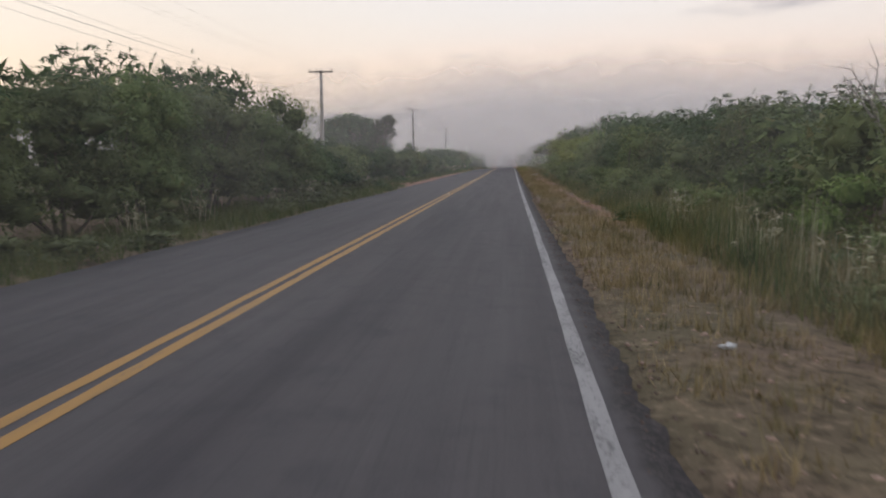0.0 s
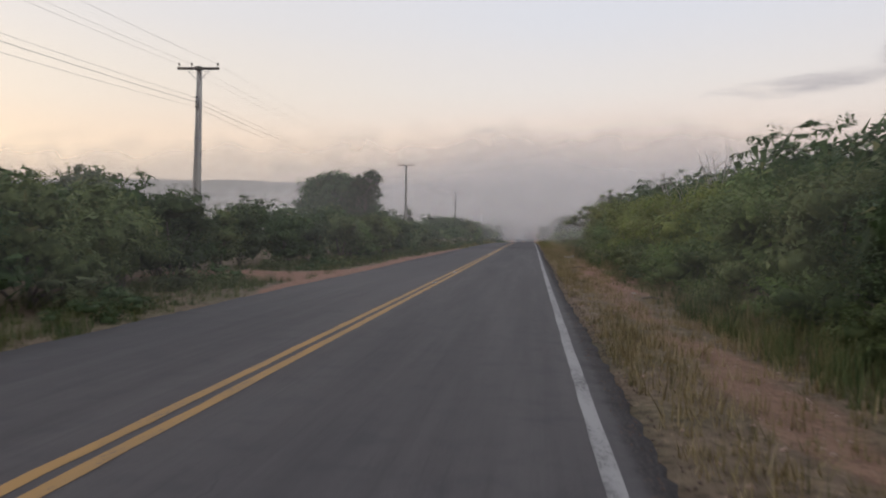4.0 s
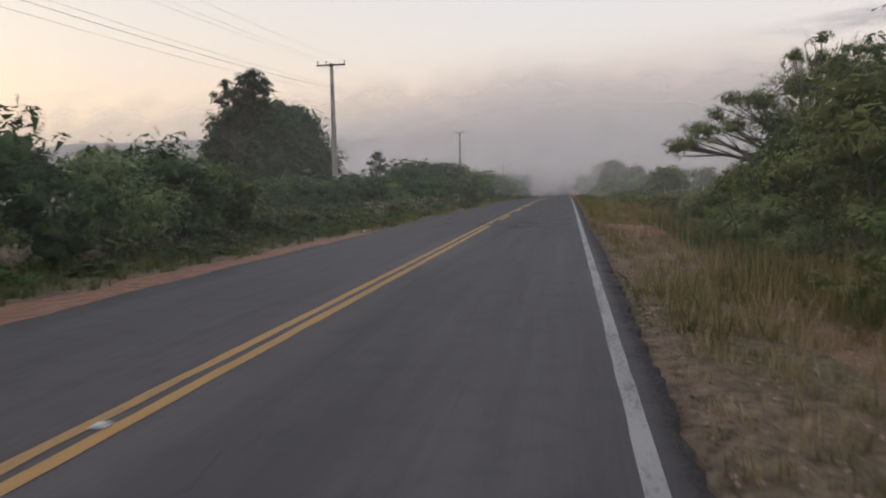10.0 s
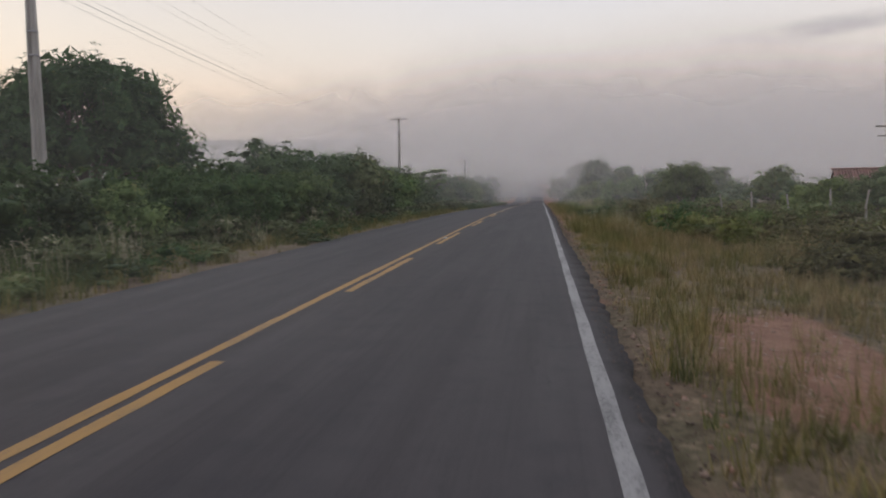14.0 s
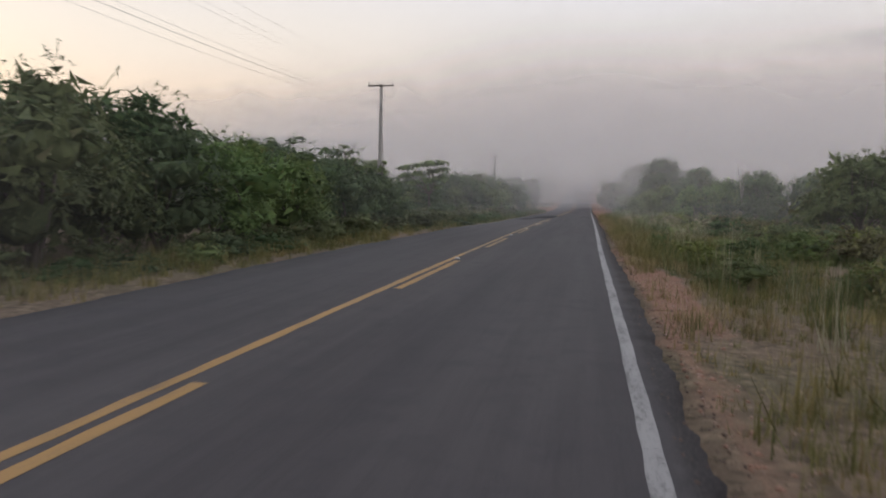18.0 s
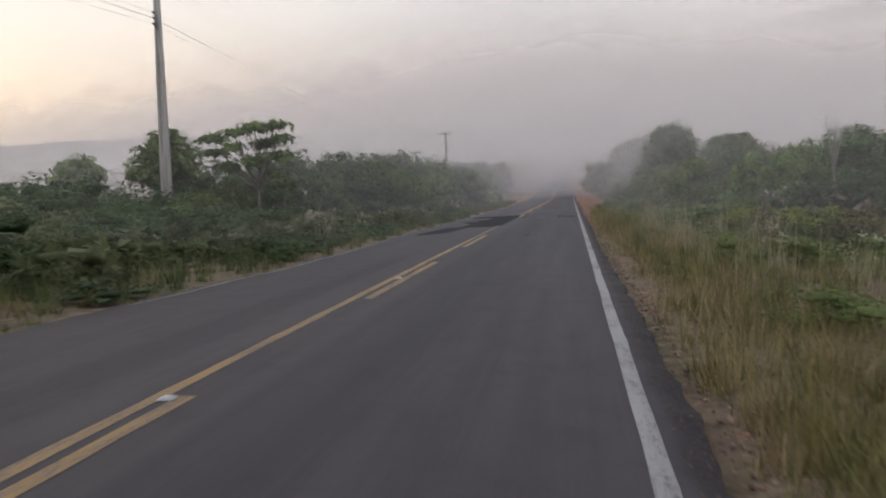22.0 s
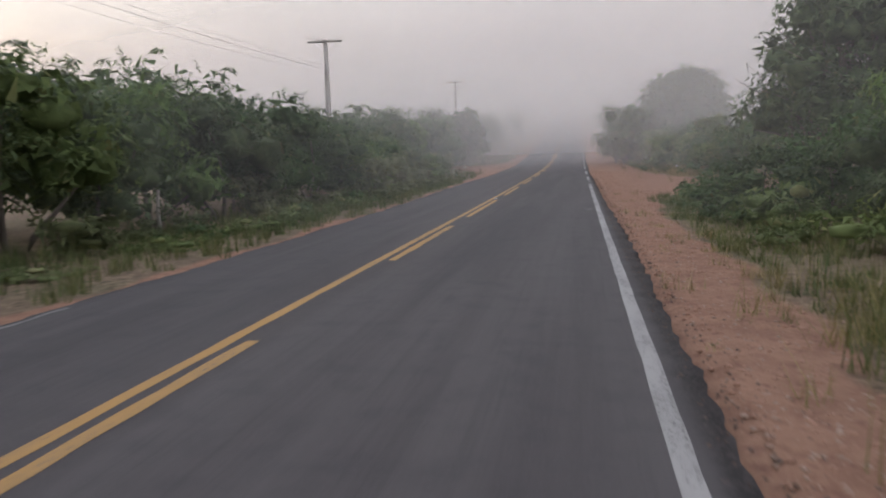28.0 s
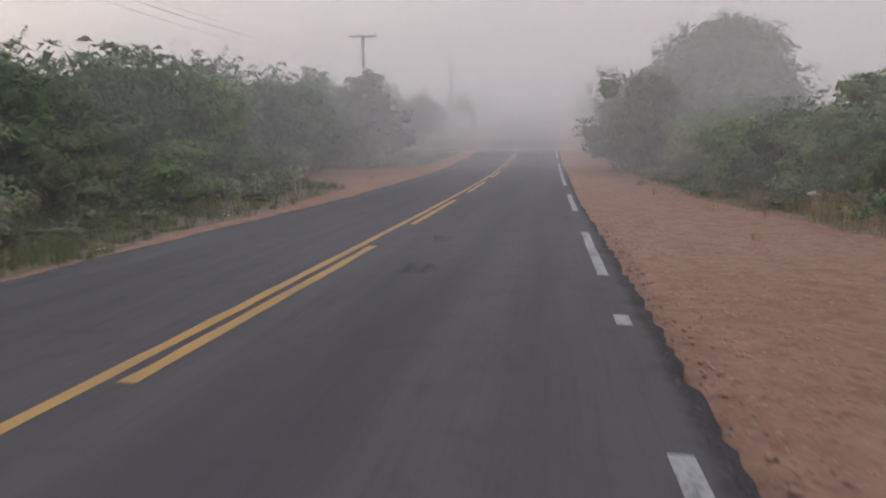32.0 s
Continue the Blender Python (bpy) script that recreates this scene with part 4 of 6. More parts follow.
def hedge_left():
    y = -12.0
    while y < 300:
        h = float(np.interp(y, HEDGE_Y, HEDGE_H))
        fx = float(np.interp(y, [p[0] for p in FRONT_X], [p[1] for p in FRONT_X]))
        if 93 < y < 105:
            y += 2.55
            continue
        kinds = ("olive", "dark", "olive", "green") if y < 44 else ("dark", "dark", "olive", "green") if y < 120 else ("dark", "olive", "dark", "green") if y < 190 else ("dark", "dark", "olive") if y < 225 else ("dark", "dark", "dark", "green")
        plant("tall" if -2 < y < 30 else pick.choice(kinds), fx + pick.uniform(-.4, .5), y, raised(h, fx, -9) * pick.uniform(0.72, 0.95))
        y += 2.55
    y = -12.0
    while y < 325:
        h = float(np.interp(y, HEDGE_Y, HEDGE_H))
        fx = float(np.interp(y, [p[0] for p in FRONT_X], [p[1] for p in FRONT_X])) - 2.4
        if 93 < y < 106:
            y += 2.3
            continue
        behind("thick", fx + pick.uniform(-.6, .6), y, raised(h, fx, -9) * pick.uniform(0.84, 1.03))
        if pick.random() < 0.6:
            behind("far", fx - 2.9 + pick.uniform(-.8, .8), y, raised(h, fx - 2.9, -9) * pick.uniform(0.8, .97))
        y += 2.3
    # lower growth between hedge and road
    y = -10.0
    while y < 290:
        fx = float(np.interp(y, [p[0] for p in FRONT_X], [p[1] for p in FRONT_X]))
        edge = float(np.interp(y, [p[0] for p in LEFT_DIRT], [p[1] for p in LEFT_DIRT])) - 0.6
        if edge > -8:
            x = fx + 1.6
            while x < edge - 0.3:
                if pick.random() < (0.85 if 40 < y < 112 else 0.55 if y < 112 else 0.8):
                    near = x > edge - 1.5 and 30 < y < 235
                    (plant if near else behind)("weed" if near else "low", x + pick.uniform(-.4, .4), y + pick.uniform(-.5, .5), pick.uniform(0.45, 0.95) * (1.15 if x < edge - 1.5 else 0.75))
                x += 1.5
        y += 1.9


hedge_left()
# the open gap in the hedge: low weeds reaching back into the pasture
for k in range(110):
    (plant if k % 3 == 0 else behind)("scrub" if k % 3 == 0 else "low", pick.uniform(-25, -7.5), pick.uniform(90, 112), pick.uniform(.3, .6))
for x, y, h in ((-7.2, 166, 1.5), (-8.6, 171, 1.6), (-7.0, 178.5, 1.55), (-9.4, 177, 1.5), (-8.0, 183, 1.4), (-10.2, 184, 1.6), (-9.5, 168, 1.7), (-11, 180, 1.8)):
    plant("dark", x, y, h)
for x, y, h in ((-7.6, 258.5, 2.1), (-7.9, 262, 2.0), (-7.8, 254.6, 2.2), (-8.4, 251.5, 2.0), (-8.6, 266, 1.8), (-9.0, 271, 1.9), (-6.8, 247, 1.5), (-6.6, 250, 1.2), (-6.5, 243, 1.3)):
    plant("olive" if h > 1.6 else "grey", x, y, h)
for x, y, h in ((-6.6, 207, 2.9), (-6.9, 203, 2.6), (-6.5, 239.5, 1.9), (-6.6, 244, 2.0), (-7.2, 228, 1.6)):
    plant("green" if h > 2.2 else "grey", x, y, h)


# the right side
def hedge_right():
    for y in np.arange(-12, 22, 2.6):
        plant(pick.choice(("olive", "dark")), 10.8 + pick.uniform(-.6, .6), y, 3.2 * pick.uniform(.85, 1.05))
        behind("thick", 13.6 + pick.uniform(-.6, .6), y + 1, 3.7)
        plant("scrub", 9.4 + pick.uniform(-.5, .6), y, pick.uniform(.7, 1.2))
    ys, hs = (20, 26, 33, 42, 52, 58, 66, 76, 84, 92, 96), (3.0, 3.3, 3.6, 3.8, 3.8, 4.0, 4.1, 4.2, 4.3, 3.6, 2.6)
    y = 21.0
    while y < 95:
        h = float(np.interp(y, ys, hs))
        fx = float(np.interp(y, (20, 26, 40, 56, 66, 90), (9.6, 9.0, 8.8, 8.7, 8.7, 9.0)))
        plant("shady" if y < 42 or pick.random() < .2 else "fine", fx + pick.uniform(-.3, .4), y, h * pick.uniform(.78, .95))
        behind("thick", fx + 2.3 + pick.uniform(-.4, .4), y + 1, raised(h, fx + 2.0, 9) * pick.uniform(.93, 1.05))
        behind("thick", fx + 4.9 + pick.uniform(-.6, .6), y, raised(h, fx + 4.0, 9) * pick.uniform(.9, 1.03))
        if pick.random() < .7:
            plant(pick.choice(("weed", "lace", "lace")), fx - 1.6 + pick.uniform(-.2, .3), y + pick.uniform(-.5, .5), pick.uniform(.6, 1.1))
        plant("lace", fx - 1.5 + pick.uniform(-.35, .35), y + pick.uniform(-.6, .6), pick.uniform(1.0, 1.75))
        y += 2.3
    for y in np.arange(-8, 21, 3.4):
        plant("lace", 8.3 + pick.uniform(-.4, .5), y, pick.uniform(1.0, 1.6))
    for _ in range(26):
        plant("weed", pick.uniform(6.2, 9.0), pick.uniform(-9, 26), pick.uniform(.3, .55))
    for _ in range(46):
        plant(pick.choice(("weed", "weed", "lace", "scrub")), pick.uniform(5.4, 9.5), pick.uniform(140, 214), pick.uniform(.35, .8))
    # open field
    for _ in range(120):
        x, y = pick.uniform(7.5, 28), pick.uniform(99, 205)
        if 12.5 < x < 21 and 118 < y < 128:
            continue
        plant(pick.choice(("scrub", "brown", "scrub", "weed")), x, y, pick.uniform(.6, 1.25))
    for _ in range(55):
        x, y = pick.uniform(8.4, 13), pick.uniform(150, 207)
        plant(pick.choice(("scrub", "brown", "weed", "brown")), x, y, pick.uniform(.5, 1.05))
    for k in range(46):
        y = 102 + k * .95
        plant("brown" if k % 3 else "scrub", float(np.interp(y, (102, 112, 146), (8.8, 8.0, 8.2))) + pick.uniform(-.3, 3.2), y, pick.uniform(.6, 1.1))
    for k in range(24):
        plant(("brown", "scrub", "olive", "brown")[k % 4], pick.uniform(9.0, 14.5) + (4 if 114 < 104 + k * 2 < 130 else 0), 104 + k * 2 + pick.uniform(-.6, .6), pick.uniform(1.0, 1.45))
    for k in range(26):
        behind("far", pick.uniform(20, 46), 132 + k * 2.6, pick.uniform(2.0, 3.3))
    for x, y, h in ((16, 112, 1.6), (19, 116, 1.7), (13.0, 118, 1.1), (11.2, 113, 1.1), (21.5, 118, 2.2), (12.0, 122, 1.2), (24, 122, 2.6)):
        plant("green" if x > 15 else "brown", x, y, h)


hedge_right()
for x, y, h in ((8.5, 94.8, 2.1), (8.2, 97.6, 1.3), (9.4, 96.8, 1.5)):
    plant("olive", x, y, h)
for x, y, h in ((12.4, 199, 3.6), (15.6, 203, 4.2), (18.5, 199, 4.6), (22, 196, 4.8), (10.6, 207, 3.5), (9.3, 211, 3.2), (12.6, 210, 4.4), (8.6, 216, 3.0), (11, 219, 3.8), (9.0, 222, 2.6), (12.3, 225, 4.0), (10.0, 229, 2.8), (13, 231, 4.2), (16, 214, 4.6), (16, 222, 4.8)):
    plant(pick.choice(("dark", "green", "olive")), x, y, h)
for x, y, h in ((20, 208, 5.0), (16.5, 230, 5), (20, 222, 5), (24, 205, 5)):
    behind("thick", x, y, h)
for x, y, h in ((7.9, 228.3, 1.9), (8.9, 226.5, 2.0), (7.2, 223, 1.2), (6.9, 233, .9), (7.6, 219, 1.2), (7.0, 231, .8), (6.3, 229, .7), (6.4, 225, .7), (8.0, 234.4, .9), (6.2, 220.5, .7)):
    plant("dark" if h > 1.5 else "weed", x, y, h)
for k in range(24):
    y = 249 + k * 2.3
    x = float(np.interp(y, (249, 258, 264, 294, 310), (13.0, 11.4, 10.2, 9.6, 8.0)))
    plant(pick.choice(("dark", "green", "olive")), x + pick.uniform(-.4, .5), y, pick.uniform(2.4, 3.2))
    behind("thick", x + 2.6 + pick.uniform(-.5, .5), y + 1, pick.uniform(3.0, 4.2))
    if k % 2:
        plant("weed", x - 1.9, y, pick.uniform(.6, 1.0))
for x, y, h in ((7.3, 281, 5.6), (8.8, 283, 5.8), (8.0, 286, 5.6), (6.6, 284, 4.6)):
    plant("dark", x, y, h)
for k in range(40):
    behind("far", (-1 if k % 2 else 1) * pick.uniform(7, 26), 305 + k * 3.2, pick.uniform(3.5, 5.5))
for _ in range(46):
    behind("far", pick.uniform(-90, -24), pick.uniform(70, 300), pick.uniform(2.0, 4.0))
for _ in range(36):
    behind("far", pick.uniform(24, 90), pick.uniform(110, 290), pick.uniform(2.2, 4.6))
for k in range(22):
    behind("thick", pick.uniform(-31, -16), pick.uniform(180, 200), pick.uniform(2.0, 2.9))
for k in range(14):
    behind("thick", 11.5 + k * 1.3 + pick.uniform(-.4, .4), 203 - k * .7 + pick.uniform(-1, 1), pick.uniform(1.6, 2.4))
for x, y, h in ((20.4, 147, 2.3), (22.0, 148.5, 2.5), (18.8, 147, 2.0), (25.2, 150, 3.2), (23.6, 150.5, 2.6)):
    plant("green" if h > 2.4 else "fresh", x, y, h)
join_back("thick", DARKLEAF, "thicket", "dense dark green thicket behind the hedge")
join_back("low", OLIVE, "verge_weeds", "low leafy weeds at the foot of the hedge")
join_back("far", FARLEAF, "far_thicket", "distant thicket half lost in mist")


# ---------- trees ----------
def tree(name, x, y, h, seed, lobes, leaf, n_leaf, size, label, trunk=0.2, sprigs=30, sprig_len=0.6, bark=BARK, inner=0.84, ico=ICO1, clump=0.4, stems=1, spray=0.22, leader=None):
    """A tree whose crown is given as lobes (dx, dy, height, rx, ry, rz)."""
    rng = np.random.default_rng(seed)
    root = thing(name, label, "tree")
    pieces = []
    fork = min(l[2] - l[5] * 0.6 for l in lobes) * 0.8
    for k in range(stems):
        off = rng.normal(0, trunk * 1.5, 2) if stems > 1 else (0, 0)
        pts = [(off[0] * (1 - .3 * i), off[1] * (1 - .3 * i), -0.3 + (fork + 0.3) * i / 4) for i in range(5)]
        pts = [(p[0] + .06 * trunk * 5 * math.sin(i * 1.3 + k), p[1], p[2]) for i, p in enumerate(pts)]
        pieces.append(tube(pts, np.linspace(trunk * 1.25, trunk * 0.75, 5), 8))
    part("trunk", mesh_of("trunk", *merge(pieces), bark, True), root, "rough grey bark trunk")
    arms = []
    if leader:
        arms.append(tube([(leader[0] * u * u, leader[1] * u * u, fork + (h * .93 - fork) * u) for u in (0, .25, .5, .75, 1)], trunk * np.array((.75, .6, .42, .25, .1)), 6))
    for l in lobes:
        s = np.linspace(0, 1, 6)[:, None]
        u = min(max((l[2] - 1.3 - fork) / (h * .93 - fork), 0), 1) if leader else 0
        start = np.array((leader[0] * u * u, leader[1] * u * u, fork + (h * .93 - fork) * u)) if leader else np.array((0, 0, fork))
        p = start * (1 - s) + np.array(l[:3]) * s + rng.normal(0, .25, 3) * s * (1 - s) * 2
        arms.append(tube(p, trunk * (.22 if leader else .5) * min(1, 3.5 / math.sqrt(len(lobes))) * (1 - .85 * s[:, 0]) + 0.008, 5))
        for _ in range(3):
            q0 = p[3]
            q1 = np.array(l[:3]) + rng.normal(0, .6, 3) * l[3:]
            t = np.linspace(0, 1, 4)[:, None]
            arms.append(tube(q0 * (1 - t) + q1 * t, trunk * 0.22 * min(1, 3.5 / math.sqrt(len(lobes))) * (1 - .8 * t[:, 0]) + 0.005, 4))
    part("limbs", mesh_of("limbs", *merge(arms), bark), root)
    v, f = crown(rng, lobes, n_leaf, size, sprigs, sprig_len, inner, clump, ico, spray=spray)
    part("crown", mesh_of("crown", v, f, leaf), root)
    root.matrix_basis = Matrix.Translation((x, y, float(ground_z(x, y)) - 0.05))
    return root


def dome(rng, n, r, h, low, flat=1.0, rlobe=0.42):
    """Lobes that make up a rounded crown of that radius and height."""
    out = []
    for k in range(n):
        a = k * 2.4 + rng.uniform(-.3, .3)
        t = math.sqrt((k + .5) / n)
        rr = r * rlobe * rng.uniform(.85, 1.15)
        d = (r - rr) * t
        top = low + (h - low) * math.sqrt(max(0.02, 1 - (t * .93) ** 2.5)) * flat
        zz = max(low + rr * .55, top - rr * .8)
        out.append((d * math.cos(a), d * math.sin(a), zz, rr, rr, rr * .8))
        if t > .5:
            out.append((d * math.cos(a + .5), d * math.sin(a + .5), low + rr * .5 + (zz - low) * .35, rr * .95, rr * .95, rr * .75))
    return out


R = np.random.default_rng(77)
tree("mango_tree", -31.6, 151, 13.0, 1, dome(R, 30, 9.7, 13.1, 1.4, rlobe=.36) + [(-5.2, 0, 9.2, 3.2, 3.2, 2.4), (-6.2, 0, 5.6, 3.2, 3.2, 2.6), (6.3, 0, 5.4, 2.8, 2.8, 2.4), (4.6, 0, 8.6, 3.0, 3.0, 2.4), (-2.6, 0, 10.3, 3.2, 3.2, 2.0), (-4.6, 1, 9.6, 3.0, 3.0, 2.0)], MANGO, 20000, 0.15, "huge dark green round-crowned mango tree in the pasture", 0.55, 20, .5, spray=.42, clump=.5)
sparse = []
for k in range(190):
    z = 2.6 + 6.7 * R.uniform(0, 1) ** .72
    lo = float(np.interp(z, (2.6, 3.2, 4.2, 5.3, 6.8, 8.5, 9.3), (-.9, -1.7, -2.8, -2.9, -2.1, -.7, .9)))
    hi = float(np.interp(z, (2.6, 3.2, 4.2, 5.3, 6.8, 8.5, 9.3), (.5, .9, 1.4, 1.9, 2.2, 2.1, 1.5)))
    u = R.uniform(0, 1)
    if z < 6 and .45 < u < .9 and k % 3:
        u *= .5
    sparse.append((lo + (hi - lo) * u, R.uniform(-1.7, 1.7) * min(1, (9.6 - z) / 3), z, .48, .48, .34))
tree("tree", -18.6, 114.7, 9.3, 2, sparse, MANGO, 19000, 0.062, "tall sparse tree with bare limbs showing through its crown", 0.13, 60, .35, inner=0.3, ico=ICO1, clump=.26, stems=2, spray=.13, leader=(1.1, .2))
tree("tree", -19.8, 155, 6.4, 3, dome(R, 6, 1.4, 6.3, 3.2), DARKLEAF, 1600, 0.11, "small dark tree rising above the hedge", 0.12, 20, .4, ico=ICO1)
tree("tree", -16.2, 191.5, 5.2, 4, dome(R, 8, 2.4, 5.2, 1.9), GREEN, 2800, 0.11, "young broad-leaved tree behind the utility pole", 0.11, 40, .5, ico=ICO1, inner=.7)
layers = [(-2.0 + R.uniform(-.3, .3), R.uniform(-.5, .5), 4.15, .75, .6, .22), (-1.2, .3, 4.35, .7, .6, .22), (0.0, -.2, 4.5, .85, .7, .22), (.8, .2, 4.6, .75, .6, .2), (1.2, -.2, 4.05, .6, .5, .2), (.2, .5, 3.9, .8, .7, .22),
          (-.9, -.4, 3.7, .8, .6, .22), (-2.1, .2, 3.5, .7, .6, .2), (.9, .1, 3.3, .8, .6, .22), (0, -.4, 3.1, .8, .6, .22), (-1.3, .2, 2.9, .8, .6, .22), (.6, .4, 2.6, .6, .5, .2)]
tree("tree", -10.2, 188.3, 4.8, 5, layers, GREEN, 2600, 0.10, "slender tree with flat layered sprays of leaves", 0.08, 34, .45, inner=.55, ico=ICO1, clump=.2)
tree("tree", 13.1, 239.5, 8.8, 6, dome(R, 16, 4.6, 8.9, 0.9), DARKLEAF, 9000, 0.12, "dense dark tree at the mouth of the dirt track", 0.24, 40, .6)
tree("tree", 17.5, 234, 7.4, 16, dome(R, 10, 3.4, 7.2, 1.0), DARKLEAF, 4200, 0.15, "dense dark tree beside the dirt track", 0.22, 30, .6, ico=ICO1)
tree("mango_tree", 14.2, 292, 10.2, 7, dome(R, 20, 6.9, 10.3, 1.1), FARLEAF, 19000, 0.12, "great round tree looming grey in the mist", 0.4, 14, .4, spray=.36, clump=.5)
tree("tree", 15.2, 165, 4.6, 8, dome(R, 10, 3.4, 4.6, 0.4), OLIVE, 4200, 0.11, "spreading thorn tree standing alone in the field", 0.16, 50, .7, ico=ICO1)
tree("tree", 10.4, 214.9, 5.5, 9, dome(R, 8, 2.5, 5.5, 1.0), DARKLEAF, 3400, 0.12, "dark rounded tree at the field's edge", 0.15, 40, .6, ico=ICO1)
tree("tree", 14.6, 214.0, 5.6, 10, dome(R, 7, 2.0, 5.6, 1.6), GREEN, 2600, 0.12, "leafy tree with an uneven top", 0.14, 44, .8, ico=ICO1, inner=.7)
tree("tree", 19.5, 207.0, 5.6, 11, dome(R, 8, 3.2, 5.4, 0.8), DARKLEAF, 2600, 0.15, "broad dark tree in the hedgerow", 0.16, 30, .6, ico=ICO1)
tree("tree", 26, 200.0, 5.5, 12, dome(R, 8, 3.5, 5.6, 0.8), OLIVE, 2400, 0.16, "broad olive-green tree in the hedgerow", 0.16, 30, .6, ico=ICO1)
tree("tree", -9.1, 287, 6.5, 13, dome(R, 8, 2.6, 6.4, 0.8), FARLEAF, 2400, 0.16, "grey-green tree fading into the mist", 0.16, 24, .6, ico=ICO1)
tree("tree", -48, 102, 9.3, 14, dome(R, 10, 7.0, 9.3, 0.6), FARLEAF, 2600, 0.30, "large round tree far out in the misty pasture", 0.35, 16, .7, ico=ICO1, spray=.5)
tree("tree", -62, 130, 8.5, 15, dome(R, 8, 6.5, 8.0, 0.5), FARLEAF, 2000, 0.32, "round tree far out in the misty pasture", 0.35, 14, .7, ico=ICO1, spray=.5)
tree("tree", -75, 168, 7.5, 25, dome(R, 8, 7.5, 7.4, 0.4), FARLEAF, 1800, 0.36, "low spreading tree far out in the pasture", 0.35, 12, .7, ico=ICO1, spray=.5)
tree("tree", -27.2, 200, 4.9, 27, dome(R, 7, 2.5, 4.9, 1.0), GREEN, 2000, 0.13, "small rounded tree in the misty pasture", 0.13, 30, .5, ico=ICO1)
tree("tree", -52, 190, 6.0, 26, dome(R, 7, 6.0, 5.8, 0.4), FARLEAF, 1500, 0.34, "low spreading tree far out in the pasture", 0.3, 12, .7, ico=ICO1, spray=.5)
tree("tree", 25, 172, 4.6, 17, dome(R, 7, 3.0, 4.4, 0.5), OLIVE, 1900, 0.16, "rounded tree at the back of the field", 0.15, 24, .6, ico=ICO1)
tree("tree", 37, 168, 5.0, 18, dome(R, 7, 3.4, 4.8, 0.5), DARKLEAF, 1900, 0.18, "rounded tree at the back of the field", 0.15, 24, .6, ico=ICO1)
tree("tree", 20.5, 127, 3.4, 19, dome(R, 6, 1.5, 3.3, 1.0), DARKLEAF, 1500, 0.11, "young tree beside the unfinished brick house", 0.1, 24, .4, ico=ICO1)
tree("tree", 12.0, 262, 4.2, 20, dome(R, 7, 2.4, 4.2, .4), GREEN, 2200, 0.12, "leafy thicket tree beyond the dirt track", 0.12, 40, .6, ico=ICO1)
lacy = [(-.2, 0, 4.3, 1.2, 1.1, .8), (.9, .3, 4.7, 1.2, 1.2, .75), (1.9, 0, 4.4, 1.3, 1.3, 1.0), (-.6, .4, 3.3, 1.2, 1.2, .8), (.9, -.2, 3.2, 1.4, 1.4, 1.0), (-1.2, 0, 3.9, .8, .8, .5)]
lacy += [(-1.4 - 2.3 * u + R.uniform(-.25, .25), R.uniform(-.7, .9), 4.0 - 1.6 * u + R.uniform(-.35, .3), .5, .5, .34) for u in (0, .1, .2, .3, .4, .5, .6, .7, .85, 1.0)]
lacy += [(R.uniform(-.9, 2.0), R.uniform(-.8, .8), R.uniform(4.9, 5.6), .36, .36, .25) for _ in range(10)]
tree("tree", 9.4, 90.5, 5.5, 21, lacy, OLIVE, 12000, 0.040, "lacy tree leaning out over the verge", 0.14, 70, .5, inner=.6, ico=ICO1, clump=.26, spray=.08)
for k, (x, y, h) in enumerate(((-9.5, 212.5, 5.0), (-10.0, 215.5, 4.9), (-8.7, 162.8, 4.2), (-8.4, 166.6, 4.0))):
    lace = [(R.uniform(-.7, .7), R.uniform(-.7, .7), R.uniform(h - 1.4, h - .2), .3, .3, .18) for _ in range(9)]
    tree("sapling", x, y, h, 30 + k, lace, OLIVE, 700, 0.075, "thin see-through sapling sticking out of the thicket", 0.05, 24, .5, inner=.3, ico=ICO1, clump=.2)


def dead_tree(x, y, h, seed, w):
    rng = np.random.default_rng(seed)
    root = thing("dead_tree", "bare pale dead tree standing in the thicket", "tree")
    pieces = [tube([(0, 0, -.3), (.1, 0, h * .3), (.05, .1, h * .55)], (.09, .07, .05), 6)]
    for k in range(9):
        a = rng.uniform(0, 6.28)
        p0 = np.array((.05, .05, h * rng.uniform(.3, .55)))
        p2 = np.array((math.cos(a) * w * rng.uniform(.4, 1), math.sin(a) * w * rng.uniform(.4, 1), h * rng.uniform(.8, 1.02)))
        p1 = (p0 + p2) / 2 + (0, 0, .25) + rng.normal(0, .12, 3)
        pieces.append(tube([p0, p1, p2], (.035, .022, .008), 5))
        for _ in range(5):
            s = rng.uniform(.2, 1)
            q = p1 * (1 - s) + p2 * s
            pieces.append(tube([q, q + rng.normal(0, .28, 3) + (0, 0, .22)], (.011, .004), 4))
    part("deadwood", mesh_of("deadwood", *merge(pieces), PALEBARK), root)
    root.matrix_basis = Matrix.Translation((x, y, float(ground_z(x, y))))


dead_tree(9.6, 57.5, 4.7, 3, 1.3)
dead_tree(10.2, 53.5, 5.0, 4, .8)
dead_tree(10.6, 8.5, 3.6, 5, 1.2)
dead_tree(17.2, 203, 5.4, 6, .8)


